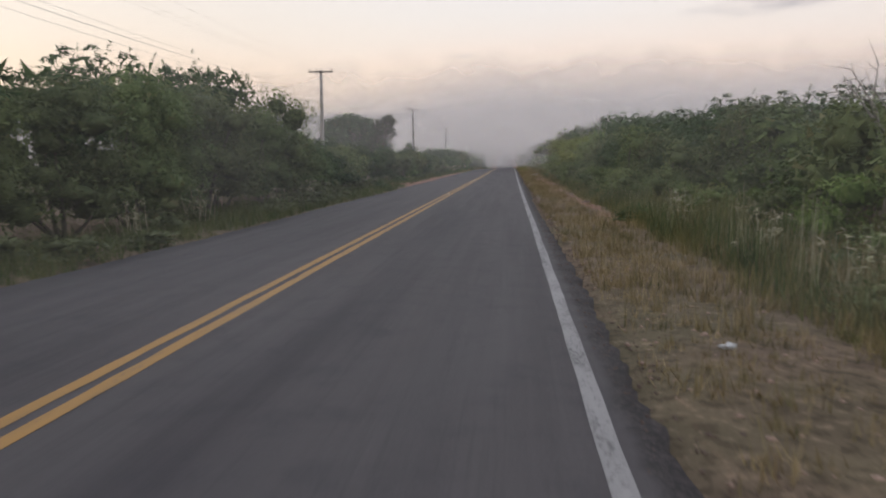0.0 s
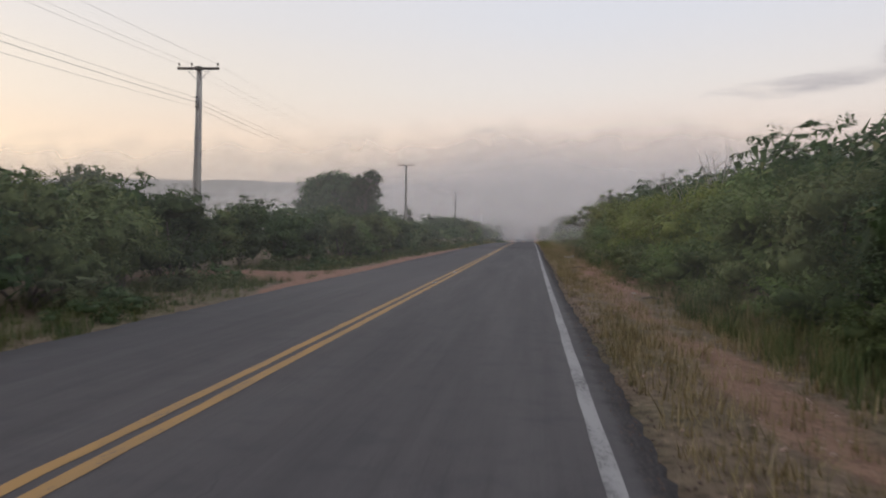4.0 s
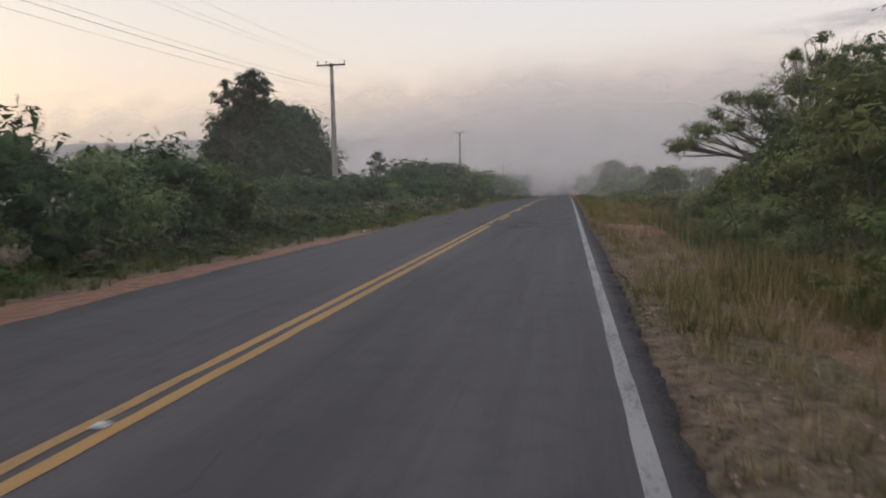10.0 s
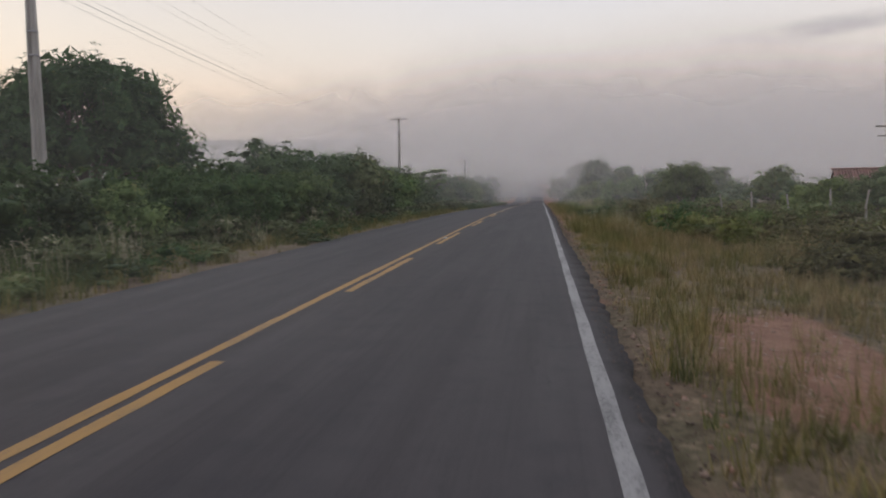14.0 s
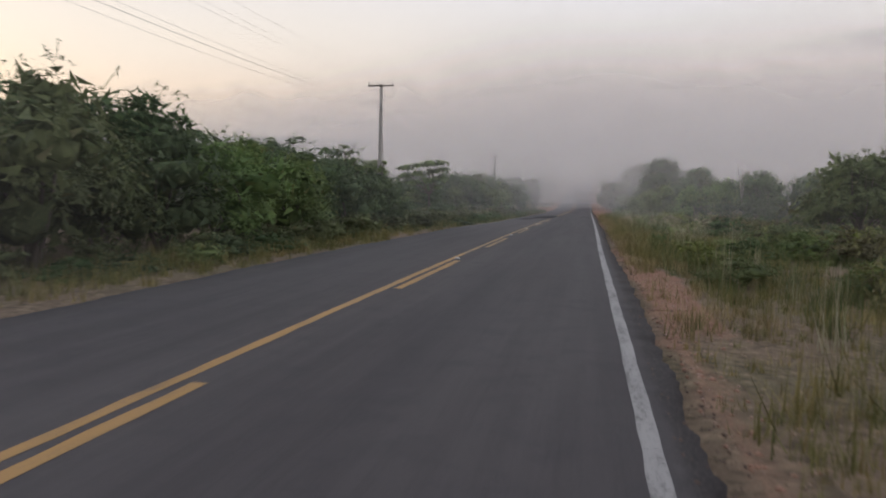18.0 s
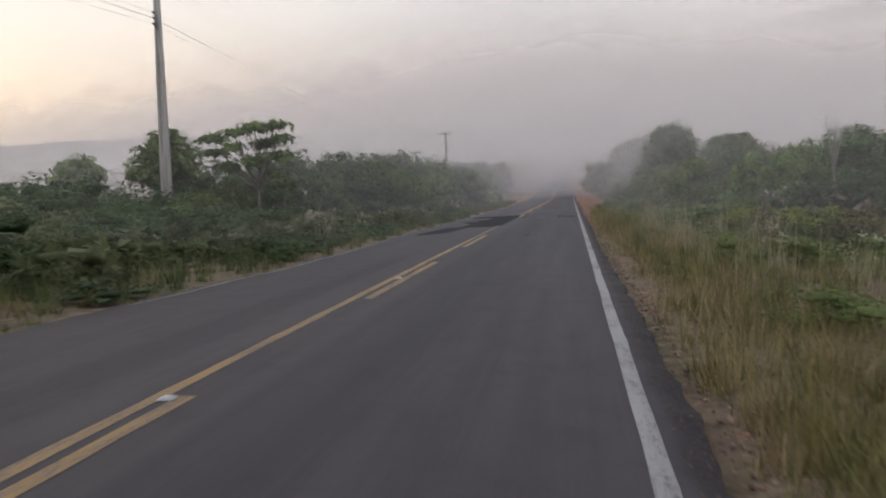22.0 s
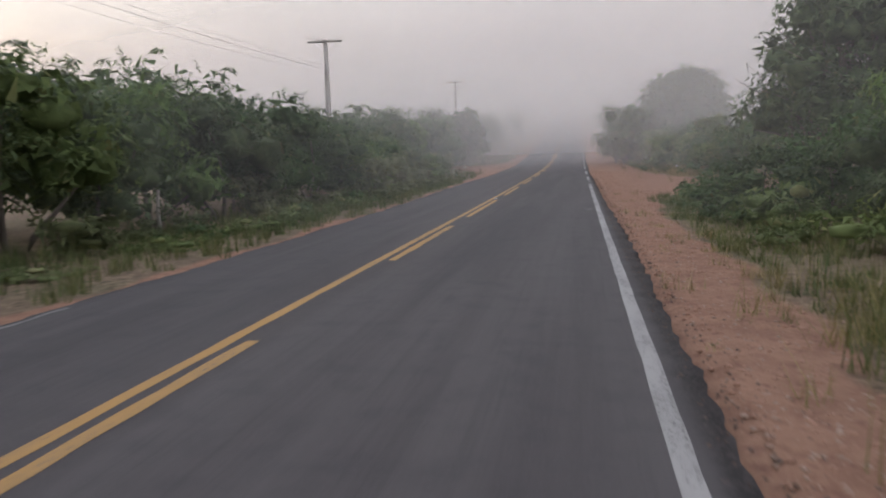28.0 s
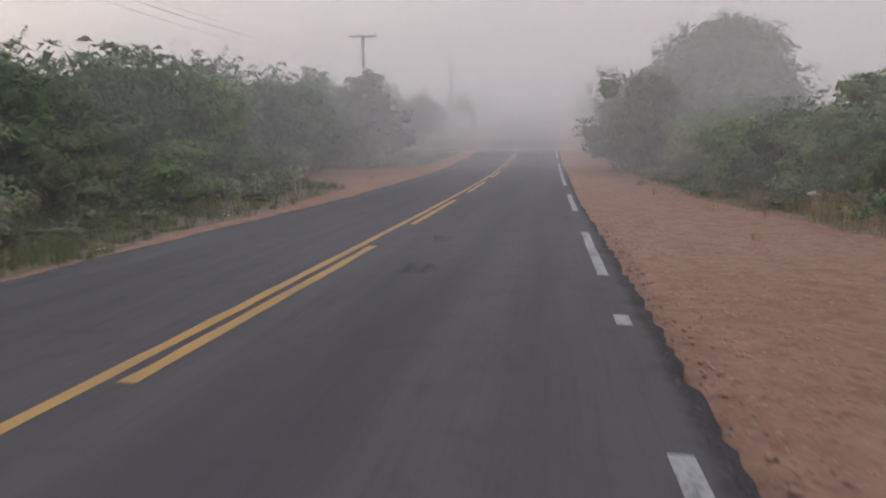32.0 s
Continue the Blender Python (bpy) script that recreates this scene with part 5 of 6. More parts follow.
def reed_clump(seed):
    rng = np.random.default_rng(seed)
    root = thing("reed_clump", "clump of pale dry reed stalks", "reeds", group="dry reeds")
    stalks, heads = [], []
    for _ in range(15):
        a, hgt = rng.uniform(0, 6.28), rng.uniform(.4, .9)
        b = rng.normal(0, .16, 2)
        tip = b + np.array((math.cos(a), math.sin(a))) * rng.uniform(.05, .35)
        stalks.append(tube([(b[0], b[1], -.05), ((b[0] + tip[0]) / 2, (b[1] + tip[1]) / 2, hgt * .6), (tip[0], tip[1], hgt)], (.0055, .005, .0025), 4))
        heads.append(leaves(rng, np.array((tip[0], tip[1], hgt)) + rng.normal(0, .04, (6, 3)), np.tile((0, 0, 1.0), (6, 1)), .07, .6, .16))
    sv, sf = merge(stalks)
    hv, hf = merge(heads)
    tagged(part("reed_stalk", mesh_of("reed_stalk", np.concatenate([sv, hv]), [sf, hf + len(sv)], REED), root), kind="stuff")
    return root


REEDS = [reed_clump(s) for s in (1, 2, 3)]
for x, y in ((-6.4, 103.5), (-6.9, 104.1), (-6.0, 107), (-6.4, 110.5), (-6.0, 112.6), (-6.3, 113.5), (-5.5, 100.5), (-6.2, 118), (-5.6, 125), (-6.3, 131), (-5.2, 182), (-5.0, 186), (-5.4, 191), (-5.2, 194.5), (-5.0, 199), (-5.1, 210), (-6.1, 259), (-6.4, 261.5), (-6.0, 264), (-5.6, 18), (-5.9, 12), (-5.5, 22), (-5.7, 8),
             (7.9, 100.5), (9.4, 106), (7.2, 171), (6.8, 174), (7.0, 168), (8.2, 180), (5.9, 160), (6.6, 3.5), (7.4, 6), (6.7, 9), (7.6, 13.5), (6.9, 1), (8.2, 104), (9.8, 110.5), (6.0, 153), (6.2, 156.5)):
    sow(pick.choice(REEDS), USED, x, y, pick.uniform(0, 6.28), pick.uniform(.85, 1.25), sink=.02)


# models that found no place are dropped
for model in [m for ms in KINDS.values() for m in ms] + REEDS:
    if model not in USED:
        for child in list(model.children):
            bpy.data.objects.remove(child)
        bpy.data.objects.remove(model)


# ---------- grass, gravel ----------
def blades(seed, xs, ys, h, mat, name, label, width=0.006, lean=0.35):
    """Grass as one mesh of thin leaning blades."""
    rng = np.random.default_rng(seed)
    n = len(xs)
    a = rng.uniform(0, 6.28, n)
    d = np.stack([np.cos(a), np.sin(a), np.zeros(n)], -1)
    s = np.stack([-np.sin(a), np.cos(a), np.zeros(n)], -1)
    hh = h * rng.uniform(.35, 1.25, n)
    out = hh * np.abs(rng.normal(0, lean * 1.3, n))
    base = np.stack([xs, ys, ground_z(xs, ys) - .02], -1)
    wd = width * rng.uniform(.6, 1.4, n)[:, None]
    t = base + np.array((0, 0, 1.0)) * hh[:, None] + d * out[:, None]
    v = np.stack([base - s * wd, base + s * wd, t], 1).reshape(-1, 3)
    me = mesh_of(name, v, np.arange(3 * n).reshape(n, 3), mat)
    return tagged(new(name, me), label, "grass", kind="stuff")


def scatter(seed, n, x0, x1, y0, y1, keep):
    """Points in tufts, kept by chance keep(x, y)."""
    rng = np.random.default_rng(seed)
    tufts = max(1, n // 24)
    cx, cy = rng.uniform(x0, x1, tufts), rng.uniform(y0, y1, tufts)
    ok = rng.uniform(0, 1, tufts) < keep(cx, cy)
    size = np.repeat(rng.uniform(.45, 1.35, ok.sum()), 24)
    cx, cy = np.repeat(cx[ok], 24), np.repeat(cy[ok], 24)
    return cx + rng.normal(0, .09, len(cx)) * size, cy + rng.normal(0, .09, len(cy)) * size, size


def off_road(x, y):
    return (x > right_edge(y) + .12) | (x < left_edge(y) - .12)


def sown(seed, n, x0, x1, y0, y1, h, mat, name, label, keep, width=.006, lean=.35):
    xs, ys, size = scatter(seed, n, x0, x1, y0, y1, lambda x, y: keep(x, y) * off_road(x, y))
    ok = off_road(xs, ys)
    xs, ys = xs[ok], ys[ok]
    hh = (h(xs, ys) if callable(h) else np.full(len(xs), h)) * size[ok]
    blades(seed, xs, ys, hh, mat, name, label, width, lean)


def patchy(x, y):
    return sstep(-.35, .35, bumps(x * .5 + 17, y * .5))


# right verge: short dry grass, sparse on the bare path
sown(1, 90000, 3.75, 8.0, -12, 100, lambda x, y: .15 + .22 * sstep(5.8, 7.0, x) + .10 * patchy(x, y), STRAW, "dry_grass", "short dry straw-coloured grass on the verge", lambda x, y: (1 - .9 * dirt(x, y)) * (.5 + .5 * patchy(x, y)))
sown(2, 76000, 5.9, 8.4, -12, 100, lambda x, y: .34 + .34 * patchy(y * 2, x * 2), LUSH, "green_grass", "rank green grass along the thicket", lambda x, y: (1 - .95 * dirt(x, y)) * (.35 + .65 * patchy(y * .7, x)), .008, .3)
sown(18, 20000, 6.2, 8.2, 40, 100, lambda x, y: .55 + .3 * patchy(y * 2, x * 2), STRAW, "tall_dry_grass", "pale seeding grass at the foot of the thicket", lambda x, y: (1 - .97 * dirt(x, y)) * (.2 + .8 * patchy(y, x * 2)), .005, .3)
sown(19, 60000, 3.8, 5.2, -12, 236, lambda x, y: .10 + .14 * patchy(x * 3, y * 3), STRAW, "dry_grass", "small dry tufts along the road's edge", lambda x, y: (1 - .8 * dirt(x, y)) * (.25 + .75 * patchy(x * 2, y * 2)), .006, .5)
sown(24, 60000, 5.7, 10.4, -12, 27, lambda x, y: .16 + .2 * patchy(x * 2, y * 2) + .35 * sstep(6, 9, x), MIXED, "tall_grass", "tall rank grass and weeds before the thicket", lambda x, y: (1 - .9 * dirt(x, y)) * (.35 + .65 * patchy(y, x)), .006, .3)
sown(25, 40000, 3.95, 8.0, 76, 112, lambda x, y: .18 + .26 * patchy(x * 2, y * 2) + .12 * sstep(5.5, 7, x), STRAW, "dry_grass", "golden dry grass in loose tufts on the verge", lambda x, y: (1 - .8 * dirt(x, y)) * (.3 + .7 * patchy(x * 1.4, y * 1.4)), .006, .4)
sown(26, 42000, 3.85, 6.2, 136, 212, lambda x, y: .2 + .3 * patchy(x * 3, y * 2), STRAW, "dry_grass", "straw-coloured seeding grass along the broken edge", lambda x, y: (1 - .85 * dirt(x, y)) * (.4 + .6 * patchy(x * 1.4, y * 1.4)), .006, .35)
# tall golden grass
sown(3, 50000, 5.2, 11, 78, 125, lambda x, y: .35 + .35 * patchy(x * 2, y * 2), STRAW, "tall_dry_grass", "tall golden grass in uneven stands", lambda x, y: (1 - .96 * dirt(x, y)) * (.3 + .7 * patchy(x * .8, y * .8)), .006, .28)
sown(4, 80000, 3.9, 8.0, 100, 165, lambda x, y: .22 + .28 * patchy(x * 2, y * 2), MIXED, "dry_grass", "dry golden and green grass on the verge", lambda x, y: (1 - .93 * dirt(x, y)) * (.35 + .65 * patchy(x, y)))
sown(5, 95000, 4.15, 8.5, 146, 216, lambda x, y: .16 + .26 * patchy(x * 2, y * 2) + .1 * sstep(4.4, 5.5, x), MIXED, "tall_dry_grass", "tall yellow-green seeding grass crowding the verge", lambda x, y: (1 - .95 * dirt(x, y)) * (.4 + .6 * patchy(x, y)), .005, .55)
sown(6, 60000, 4.6, 12.0, 140, 216, lambda x, y: .38 + .3 * patchy(x * 2, y), LUSH, "green_grass", "rank green grass at the field's edge", lambda x, y: (1 - .95 * dirt(x, y)) * patchy(y * .8, x), .007, .3)
sown(7, 75000, 8.0, 28, 98, 200, .38, LUSH, "field_grass", "rough grass of the open field", lambda x, y: .4 + .6 * patchy(x * .5, y * .5), .009, .4)
sown(8, 25000, 5.0, 10.5, 214, 236.5, .28, LUSH, "green_grass", "low green growth on the bank by the track", lambda x, y: (1 - dirt(x, y)) * .9, .007, .45)
sown(9, 35000, 6.2, 13, 245, 300, lambda x, y: .34 + .25 * patchy(x * 2, y * 2), STRAW, "dry_grass", "dry grass fringe beyond the dirt track", lambda x, y: 1 - .97 * dirt(x, y), .008, .35)
# left verge
sown(27, 52000, -23, -5.6, 88, 114, lambda x, y: .4 + .25 * patchy(x, y), MEADOW, "meadow_grass", "lush bright green grass in the gap of the hedge", lambda x, y: .5 + .5 * patchy(x * .7, y * .7), .010, .45)
sown(10, 67000, -8.5, -3.7, -12, 45, .32, LUSH, "green_grass", "rank green grass below the hedge", lambda x, y: (1 - .93 * dirt(x, y)) * (.4 + .6 * patchy(x, y)), .007)
sown(11, 62000, -9.5, -4.4, 45, 112, .34, LUSH, "green_grass", "rank green grass below the hedge", lambda x, y: (1 - .95 * dirt(x, y)) * .7, .008)
sown(12, 42000, -7.2, -3.7, 92, 170, .34, MIXED, "dry_grass", "dry and green grass along the road's edge", lambda x, y: (1 - .85 * dirt(x, y)) * (.35 + .65 * patchy(x, y)), .007)
sown(13, 50000, -14, -4.6, 92, 170, .34, LUSH, "green_grass", "rough green grass before the hedge", lambda x, y: .3 + .7 * patchy(y, x), .009)
sown(14, 80000, -8.0, -3.0, 165, 250, .38, LUSH, "green_grass", "rank grass crowding the road's edge", lambda x, y: (1 - .85 * dirt(x, y)) * (.5 + .5 * patchy(x, y)), .007)
sown(15, 25000, -13, -6, 165, 200, .4, LUSH, "green_grass", "rough grass before the trees", lambda x, y: .4 + .6 * patchy(y, x), .009)
sown(16, 29000, -9.5, -4.2, 245, 310, .32, LUSH, "green_grass", "rank grass by the roadside", lambda x, y: (1 - .95 * dirt(x, y)) * (.4 + .6 * patchy(x, y)), .008)
sown(17, 25000, -60, -14, 60, 200, .5, LUSH, "pasture_grass", "rough pasture grass", lambda x, y: .5 + .5 * patchy(x * .2, y * .2), .02, .5)


# thin pale seed stalks standing over the grass
sown(21, 9000, 5.4, 9.5, 128, 214, lambda x, y: .75 + .35 * patchy(x * 2, y), REED, "seed_stalks", "thin pale seed stalks over the grass", lambda x, y: (1 - dirt(x, y)) * patchy(y * .9, x) * .8, .005, .18)
sown(22, 4500, 6.2, 9.2, -10, 28, .85, REED, "seed_stalks", "thin pale seed stalks among the weeds", lambda x, y: patchy(y * .9, x) * .8, .005, .15)
sown(23, 4500, -9, -5.4, 94, 128, .8, REED, "seed_stalks", "thin pale reed stalks below the hedge", lambda x, y: patchy(y * .9, x) * .8, .006, .2)


PEBBLE = (np.array([(1, 0, 0), (-1, 0, 0), (0, 1, 0), (0, -1, 0), (0, 0, 1), (0, 0, -1)], float),
          np.array([(0, 2, 4), (2, 1, 4), (1, 3, 4), (3, 0, 4), (2, 0, 5), (1, 2, 5), (3, 1, 5), (0, 3, 5)]))


def gravel(seed, n, x0, x1, y0, y1, keep, size, label, mat=STONE, margin=False):
    rng = np.random.default_rng(seed)
    xs, ys = rng.uniform(x0, x1, n), rng.uniform(y0, y1, n)
    ok = (rng.uniform(0, 1, n) < keep(xs, ys)) & (off_road(xs, ys) | margin)
    xs, ys = xs[ok], ys[ok]
    zs = np.where(xs < right_edge(ys) - .03, road_z(xs, ys), ground_z(xs, ys)) if margin else ground_z(xs, ys)
    k = len(PEBBLE[0])
    a = rng.uniform(0, 6.28, len(xs))
    v = PEBBLE[0][None] * rng.uniform(.6, 1.3, (len(xs), k, 1))
    v = np.stack([v[..., 0] * np.cos(a)[:, None] - v[..., 1] * np.sin(a)[:, None], v[..., 0] * np.sin(a)[:, None] + v[..., 1] * np.cos(a)[:, None], v[..., 2]], -1)
    r = size * rng.uniform(.35, 1.0, len(xs)) ** 1.6
    v = v * r[:, None, None] * (1, 1, .6) + np.stack([xs, ys, zs], -1)[:, None]
    fs = (PEBBLE[1][None] + (np.arange(len(xs)) * k)[:, None, None]).reshape(-1, 3)
    tagged(new("gravel", mesh_of("gravel", v.reshape(-1, 3), fs, mat)), label, "gravel", kind="stuff")


gravel(1, 16000, 3.7, 7.5, -10, 110, lambda x, y: .2 + dirt(x, y) * .55, .045, "loose pale stones on the trodden verge")
gravel(2, 8000, 3.6, 5.2, 110, 212, lambda x, y: dirt(x, y) * .8 + .1, .035, "loose stones along the broken asphalt edge")
gravel(3, 16000, 3.6, 11, 205, 268, lambda x, y: dirt(x, y) * (.35 + .5 * sstep(5.5, 4, x)), .032, "loose stones on the red dirt track")
gravel(4, 2500, -6, -3.6, 38, 95, lambda x, y: dirt(x, y) * .6, .03, "loose stones on the far shoulder")
gravel(5, 24000, 3.6, 4.4, -10, 268, lambda x, y: sstep(4.35, 3.65, x) * (.25 + .75 * patchy(x * 3, y * 2)) * (1 - .7 * sstep(205, 214, y)), .028, "dark asphalt crumbs broken from the road's edge", CRUMB)


gravel(6, 15000, 3.65, 9.5, 203, 266, lambda x, y: dirt(x, y) * (.45 + .5 * sstep(6, 4, x)), .045, "crumbling red clods on the dirt track", CLOD)
gravel(7, 6000, 3.65, 4.5, 90, 205, lambda x, y: dirt(x, y) * .9, .04, "crumbling red clods on the shoulder", CLOD)

gravel(8, 12000, 3.45, 3.85, -8, 250, lambda x, y: .25 + .75 * patchy(x * 3, y * 1.5), .02, "dark grit on the broken asphalt margin", CRUMB, True)


# ---------- power line ----------
POLES = [(-14.4, -5.0, 9.8), (-14.35, 58.4, 9.7), (-14.3, 121.7, 10.6), (-14.5, 188.4, 10.85), (-13.0, 252.8, 9.0), (-12.0, 297.5, 9.4), (-11.2, 345, 9.4)]


def utility_pole():
    root = thing("utility_pole", "weathered tapered concrete utility pole with a wooden-grey crossarm", "utility pole", group="roadside power line")
    v = []
    for z, a, b in ((-.6, .215, .15), (3.0, .18, .13), (6.5, .14, .11), (10.0, .10, .09)):
        v += [(-a, -b, z), (-a * .35, -b, z), (-a * .35, -b * .55, z), (a * .35, -b * .55, z), (a * .35, -b, z), (a, -b, z), (a, b, z), (a * .35, b, z), (a * .35, b * .55, z), (-a * .35, b * .55, z), (-a * .35, b, z), (-a, b, z)]
    f = [(i * 12 + k, i * 12 + (k + 1) % 12, (i + 1) * 12 + (k + 1) % 12, (i + 1) * 12 + k) for i in range(3) for k in range(12)]
    me = mesh_of("shaft", np.array(v), [np.array(f), np.array([[36 + k for k in range(12)]])], CONCRETE)
    part("shaft", me, root)
    part("crossarm", mesh_of("crossarm", *merge([box(-1.1, 1.1, -.19, -.08, 9.79, 9.91), box(-.13, .13, -.2, -.07, 9.75, 9.95)]), ARM), root, "dark weathered crossarm")
    for s in (-1, 1):
        part("brace", mesh_of("brace", *tube([(s * .62, -.11, 9.78), (s * .1, -.13, 9.3)], (.014, .014), 5), STEEL), root, "thin steel brace")
    pin = merge([tube([(0, 0, 0), (0, 0, .12)], (.012, .012), 6), tube([(0, 0, .10), (0, 0, .13), (0, 0, .17), (0, 0, .20), (0, 0, .24)], (.03, .06, .045, .055, .02), 8)])
    pm = mesh_of("insulator", *pin, PORCELAIN, True)
    for x in (-1.03, -.36, 1.03):
        part("insulator", pm, root, "dark porcelain pin insulator").location = (x, -.13, 9.91)
    rack = part("cable_rack", mesh_of("cable_rack", *box(-.03, .03, -.24, -.12, 7.75, 8.45), STEEL), root, "steel rack for the lower cables")
    for z in (7.9, 8.15, 8.38):
        part("spool", mesh_of("spool", *tube([(0, -.24, z), (0, -.29, z), (0, -.31, z), (0, -.36, z)], (.035, .045, .03, .045), 8), PORCELAIN), rack, "dark porcelain spool")
    for z, a, b in ((6.3, .155, .125), (5.5, .165, .13)):
        part("pole_band", mesh_of("pole_band", *box(-a, a, -b, b, z, z + .06), STEEL), root, "steel band")
    return root


first = utility_pole()
for k, (x, y, h) in enumerate(POLES):
    m = Matrix.Translation((x, y, float(prof(y)) + h - 10.0)) @ Matrix.Rotation(radians((0, 1.0, -.6, 0, .7, .5, 0)[k] * .8), 4, "Y")
    if k == 0:
        first.matrix_basis = m
    else:
        copy_thing(first, m)


def wire(a, b, sag, r, label):
    s = np.linspace(0, 1, 25)
    p = np.outer(1 - s, a) + np.outer(s, b)
    p[:, 2] -= sag * 4 * s * (1 - s)
    ob = new("power_cable", mesh_of("power_cable", *tube(p, np.full(25, r), 5), CABLE))
    tagged(ob, label, "cable", "overhead cables")


for (x0, y0, h0), (x1, y1, h1) in zip(POLES, POLES[1:]):
    z0, z1 = float(prof(y0)) + h0, float(prof(y1)) + h1
    for dx in (-1.03, -.36, 1.03):
        wire((x0 + dx, y0 - .1, z0 + .13), (x1 + dx, y1 - .1, z1 + .13), .65, .005, "thin bare overhead conductor between poles")
    for dz, r, sg in ((-2.1, .006, .9), (-1.85, .010, .75), (-1.62, .006, .7)):
        wire((x0, y0 - .36, z0 + dz), (x1, y1 - .36, z1 + dz), sg, r, "dark twisted overhead cable below the crossarm")


def small_pole(x, y, h):
    root = thing("utility_pole", "dark wooden utility pole with two crossarms behind the brick house", "utility pole")
    part("shaft", mesh_of("shaft", *tube([(0, 0, -.5), (0, 0, h / 2), (0, 0, h)], (.14, .12, .10), 8), BARK, True), root)
    part("crossarm", mesh_of("crossarm", *box(-1.35, 1.35, -.2, -.1, h - .15, h), BARK), root)
    part("crossarm", mesh_of("crossarm", *box(-1.15, 1.15, -.2, -.1, h - 1.1, h - .98), BARK), root)
    root.matrix_basis = Matrix.Translation((x, y, float(ground_z(x, y))))


small_pole(37.4, 177.8, 8.1)


# ---------- unfinished brick house ----------
def brick_house(x, y):
    root = thing("brick_house", "small unfinished house of bare orange hollow clay blocks", "house")
    w, d, h = 6.2, 4.6, 2.55
    walls = part("wall", mesh_of("wall", *merge([box(0.02, w - .02, .02, .14, -.2, h - .01), box(.02, .14, .14, d, -.2, h - .01), box(w - .14, w - .02, .14, d, -.2, h - .01), box(.02, w - .02, d - .12, d, -.2, h - .01)]), MORTAR), root, "mortar-grey wall core")
    part("beam", mesh_of("beam", *box(-.02, w + .02, -.03, .18, h, h + .12), LICHEN), root, "dark lichen-stained ring beam")
    part("column", mesh_of("column", *box(-.03, .10, -.035, .1, -.2, h), CONCRETE), root, "pale concrete corner column")
    part("column", mesh_of("column", *box(2.05, 2.2, -.035, .05, -.2, h), CONCRETE), root)
    roof = [box(.02, w - .02, .2, d - .02, h + .131, h + .17)]
    part("roof", mesh_of("roof", *merge(roof), TILE), root, "low weathered tile roof")
    bm = mesh_of("brick", *box(0, .285, -.012, .05, 0, .185), BRICK)
    for r in range(13):
        for c in range(21):
            bx = .11 + c * .297 - (.15 if r % 2 else 0)
            if bx + .285 > w or bx < .1 or (2.0 < bx + .1425 < 2.25):
                continue
            ob = part("brick", bm, walls)
            ob.location = (bx, .005 * math.sin(r * 7 + c * 3), r * .196 + .01)
        for c in range(14):
            by = .18 + c * .297 - (.15 if r % 2 else 0)
            if by > .12 and by + .285 < d:
                ob = part("brick", bm, walls)
                ob.matrix_basis = Matrix.Translation((.02, by + .285, r * .196 + .01)) @ Matrix.Rotation(radians(-90), 4, "Z")
    root.matrix_basis = Matrix.Translation((x, y, float(ground_z(x, y)) + .1)) @ Matrix.Rotation(radians(-19), 4, "Z")


brick_house(14.4, 120.5)


def tiled_cottage(x, y):
    """A low cottage half hidden by bushes, with a gable roof of clay tiles in rows."""
    root = thing("cottage", "low plastered cottage with a red clay tile roof behind bushes", "house")
    w, d, h, top = 5.2, 4.4, 2.15, 3.15
    wall = merge([box(0, w, 0, .15, -.2, h), box(0, w, d - .15, d, -.2, h), box(0, .15, .15, d - .15, -.2, h), box(w - .15, w, .15, d - .15, -.2, h)])
    part("wall", mesh_of("wall", *wall, PLASTER), root, "stained pale plaster wall")
    gable = np.array([(0, 0, h), (0, d, h), (0, d / 2, top), (.15, 0, h), (.15, d, h), (.15, d / 2, top)], float)
    both = np.concatenate([gable, gable + (w - .15, 0, 0)])
    tri = np.array([(0, 2, 1), (3, 4, 5)])
    quad = np.array([(0, 3, 5, 2), (1, 2, 5, 4)])
    part("gable", mesh_of("gable", both, [np.concatenate([tri, tri + 6]), np.concatenate([quad, quad + 6])], PLASTER), root)
    roof = part("roof", mesh_of("roof", *merge([tube([(-.3, d / 2, top + .09), (w + .3, d / 2, top + .09)], (.11, .11), 6)]), TILES), root, "row of ridge tiles")
    run = math.hypot(d / 2 + .35, top - h + .16)
    slope = math.atan2(top - h + .16, d / 2 + .35)
    a = np.linspace(0, np.pi, 5)
    rim = np.stack([np.cos(a) * .1, np.sin(a) * .07], -1)
    verts = np.array([(c, 0, e) for c, e in rim] + [(c * .85, run, e) for c, e in rim] + [(c, 0, e - .025) for c, e in rim] + [(c * .85, run, e - .025) for c, e in rim])
    k = np.arange(4)
    row = np.concatenate([np.stack([k, k + 1, k + 6, k + 5], 1), np.stack([k + 10, k + 15, k + 16, k + 11], 1)])
    me = mesh_of("roof_tile", verts, row, TILES)
    for side in (0, 1):
        for i in range(28):
            m = Matrix.Translation((-.2 + i * .2 + .1, -.35, h - .13)) @ Matrix.Rotation(slope, 4, "X")
            if side:
                m = Matrix.Translation((w, d, 0)) @ Matrix.Rotation(math.pi, 4, "Z") @ m
            part("roof_tile", me, roof).matrix_basis = m
    part("door", mesh_of("door", *box(2.2, 3.0, -.03, -.005, 0, 2.0), BARK), root, "weathered plank door")
    root.matrix_basis = Matrix.Translation((x, y, float(ground_z(x, y)) - .1)) @ Matrix.Rotation(radians(-14), 4, "Z")


tiled_cottage(24.6, 156)


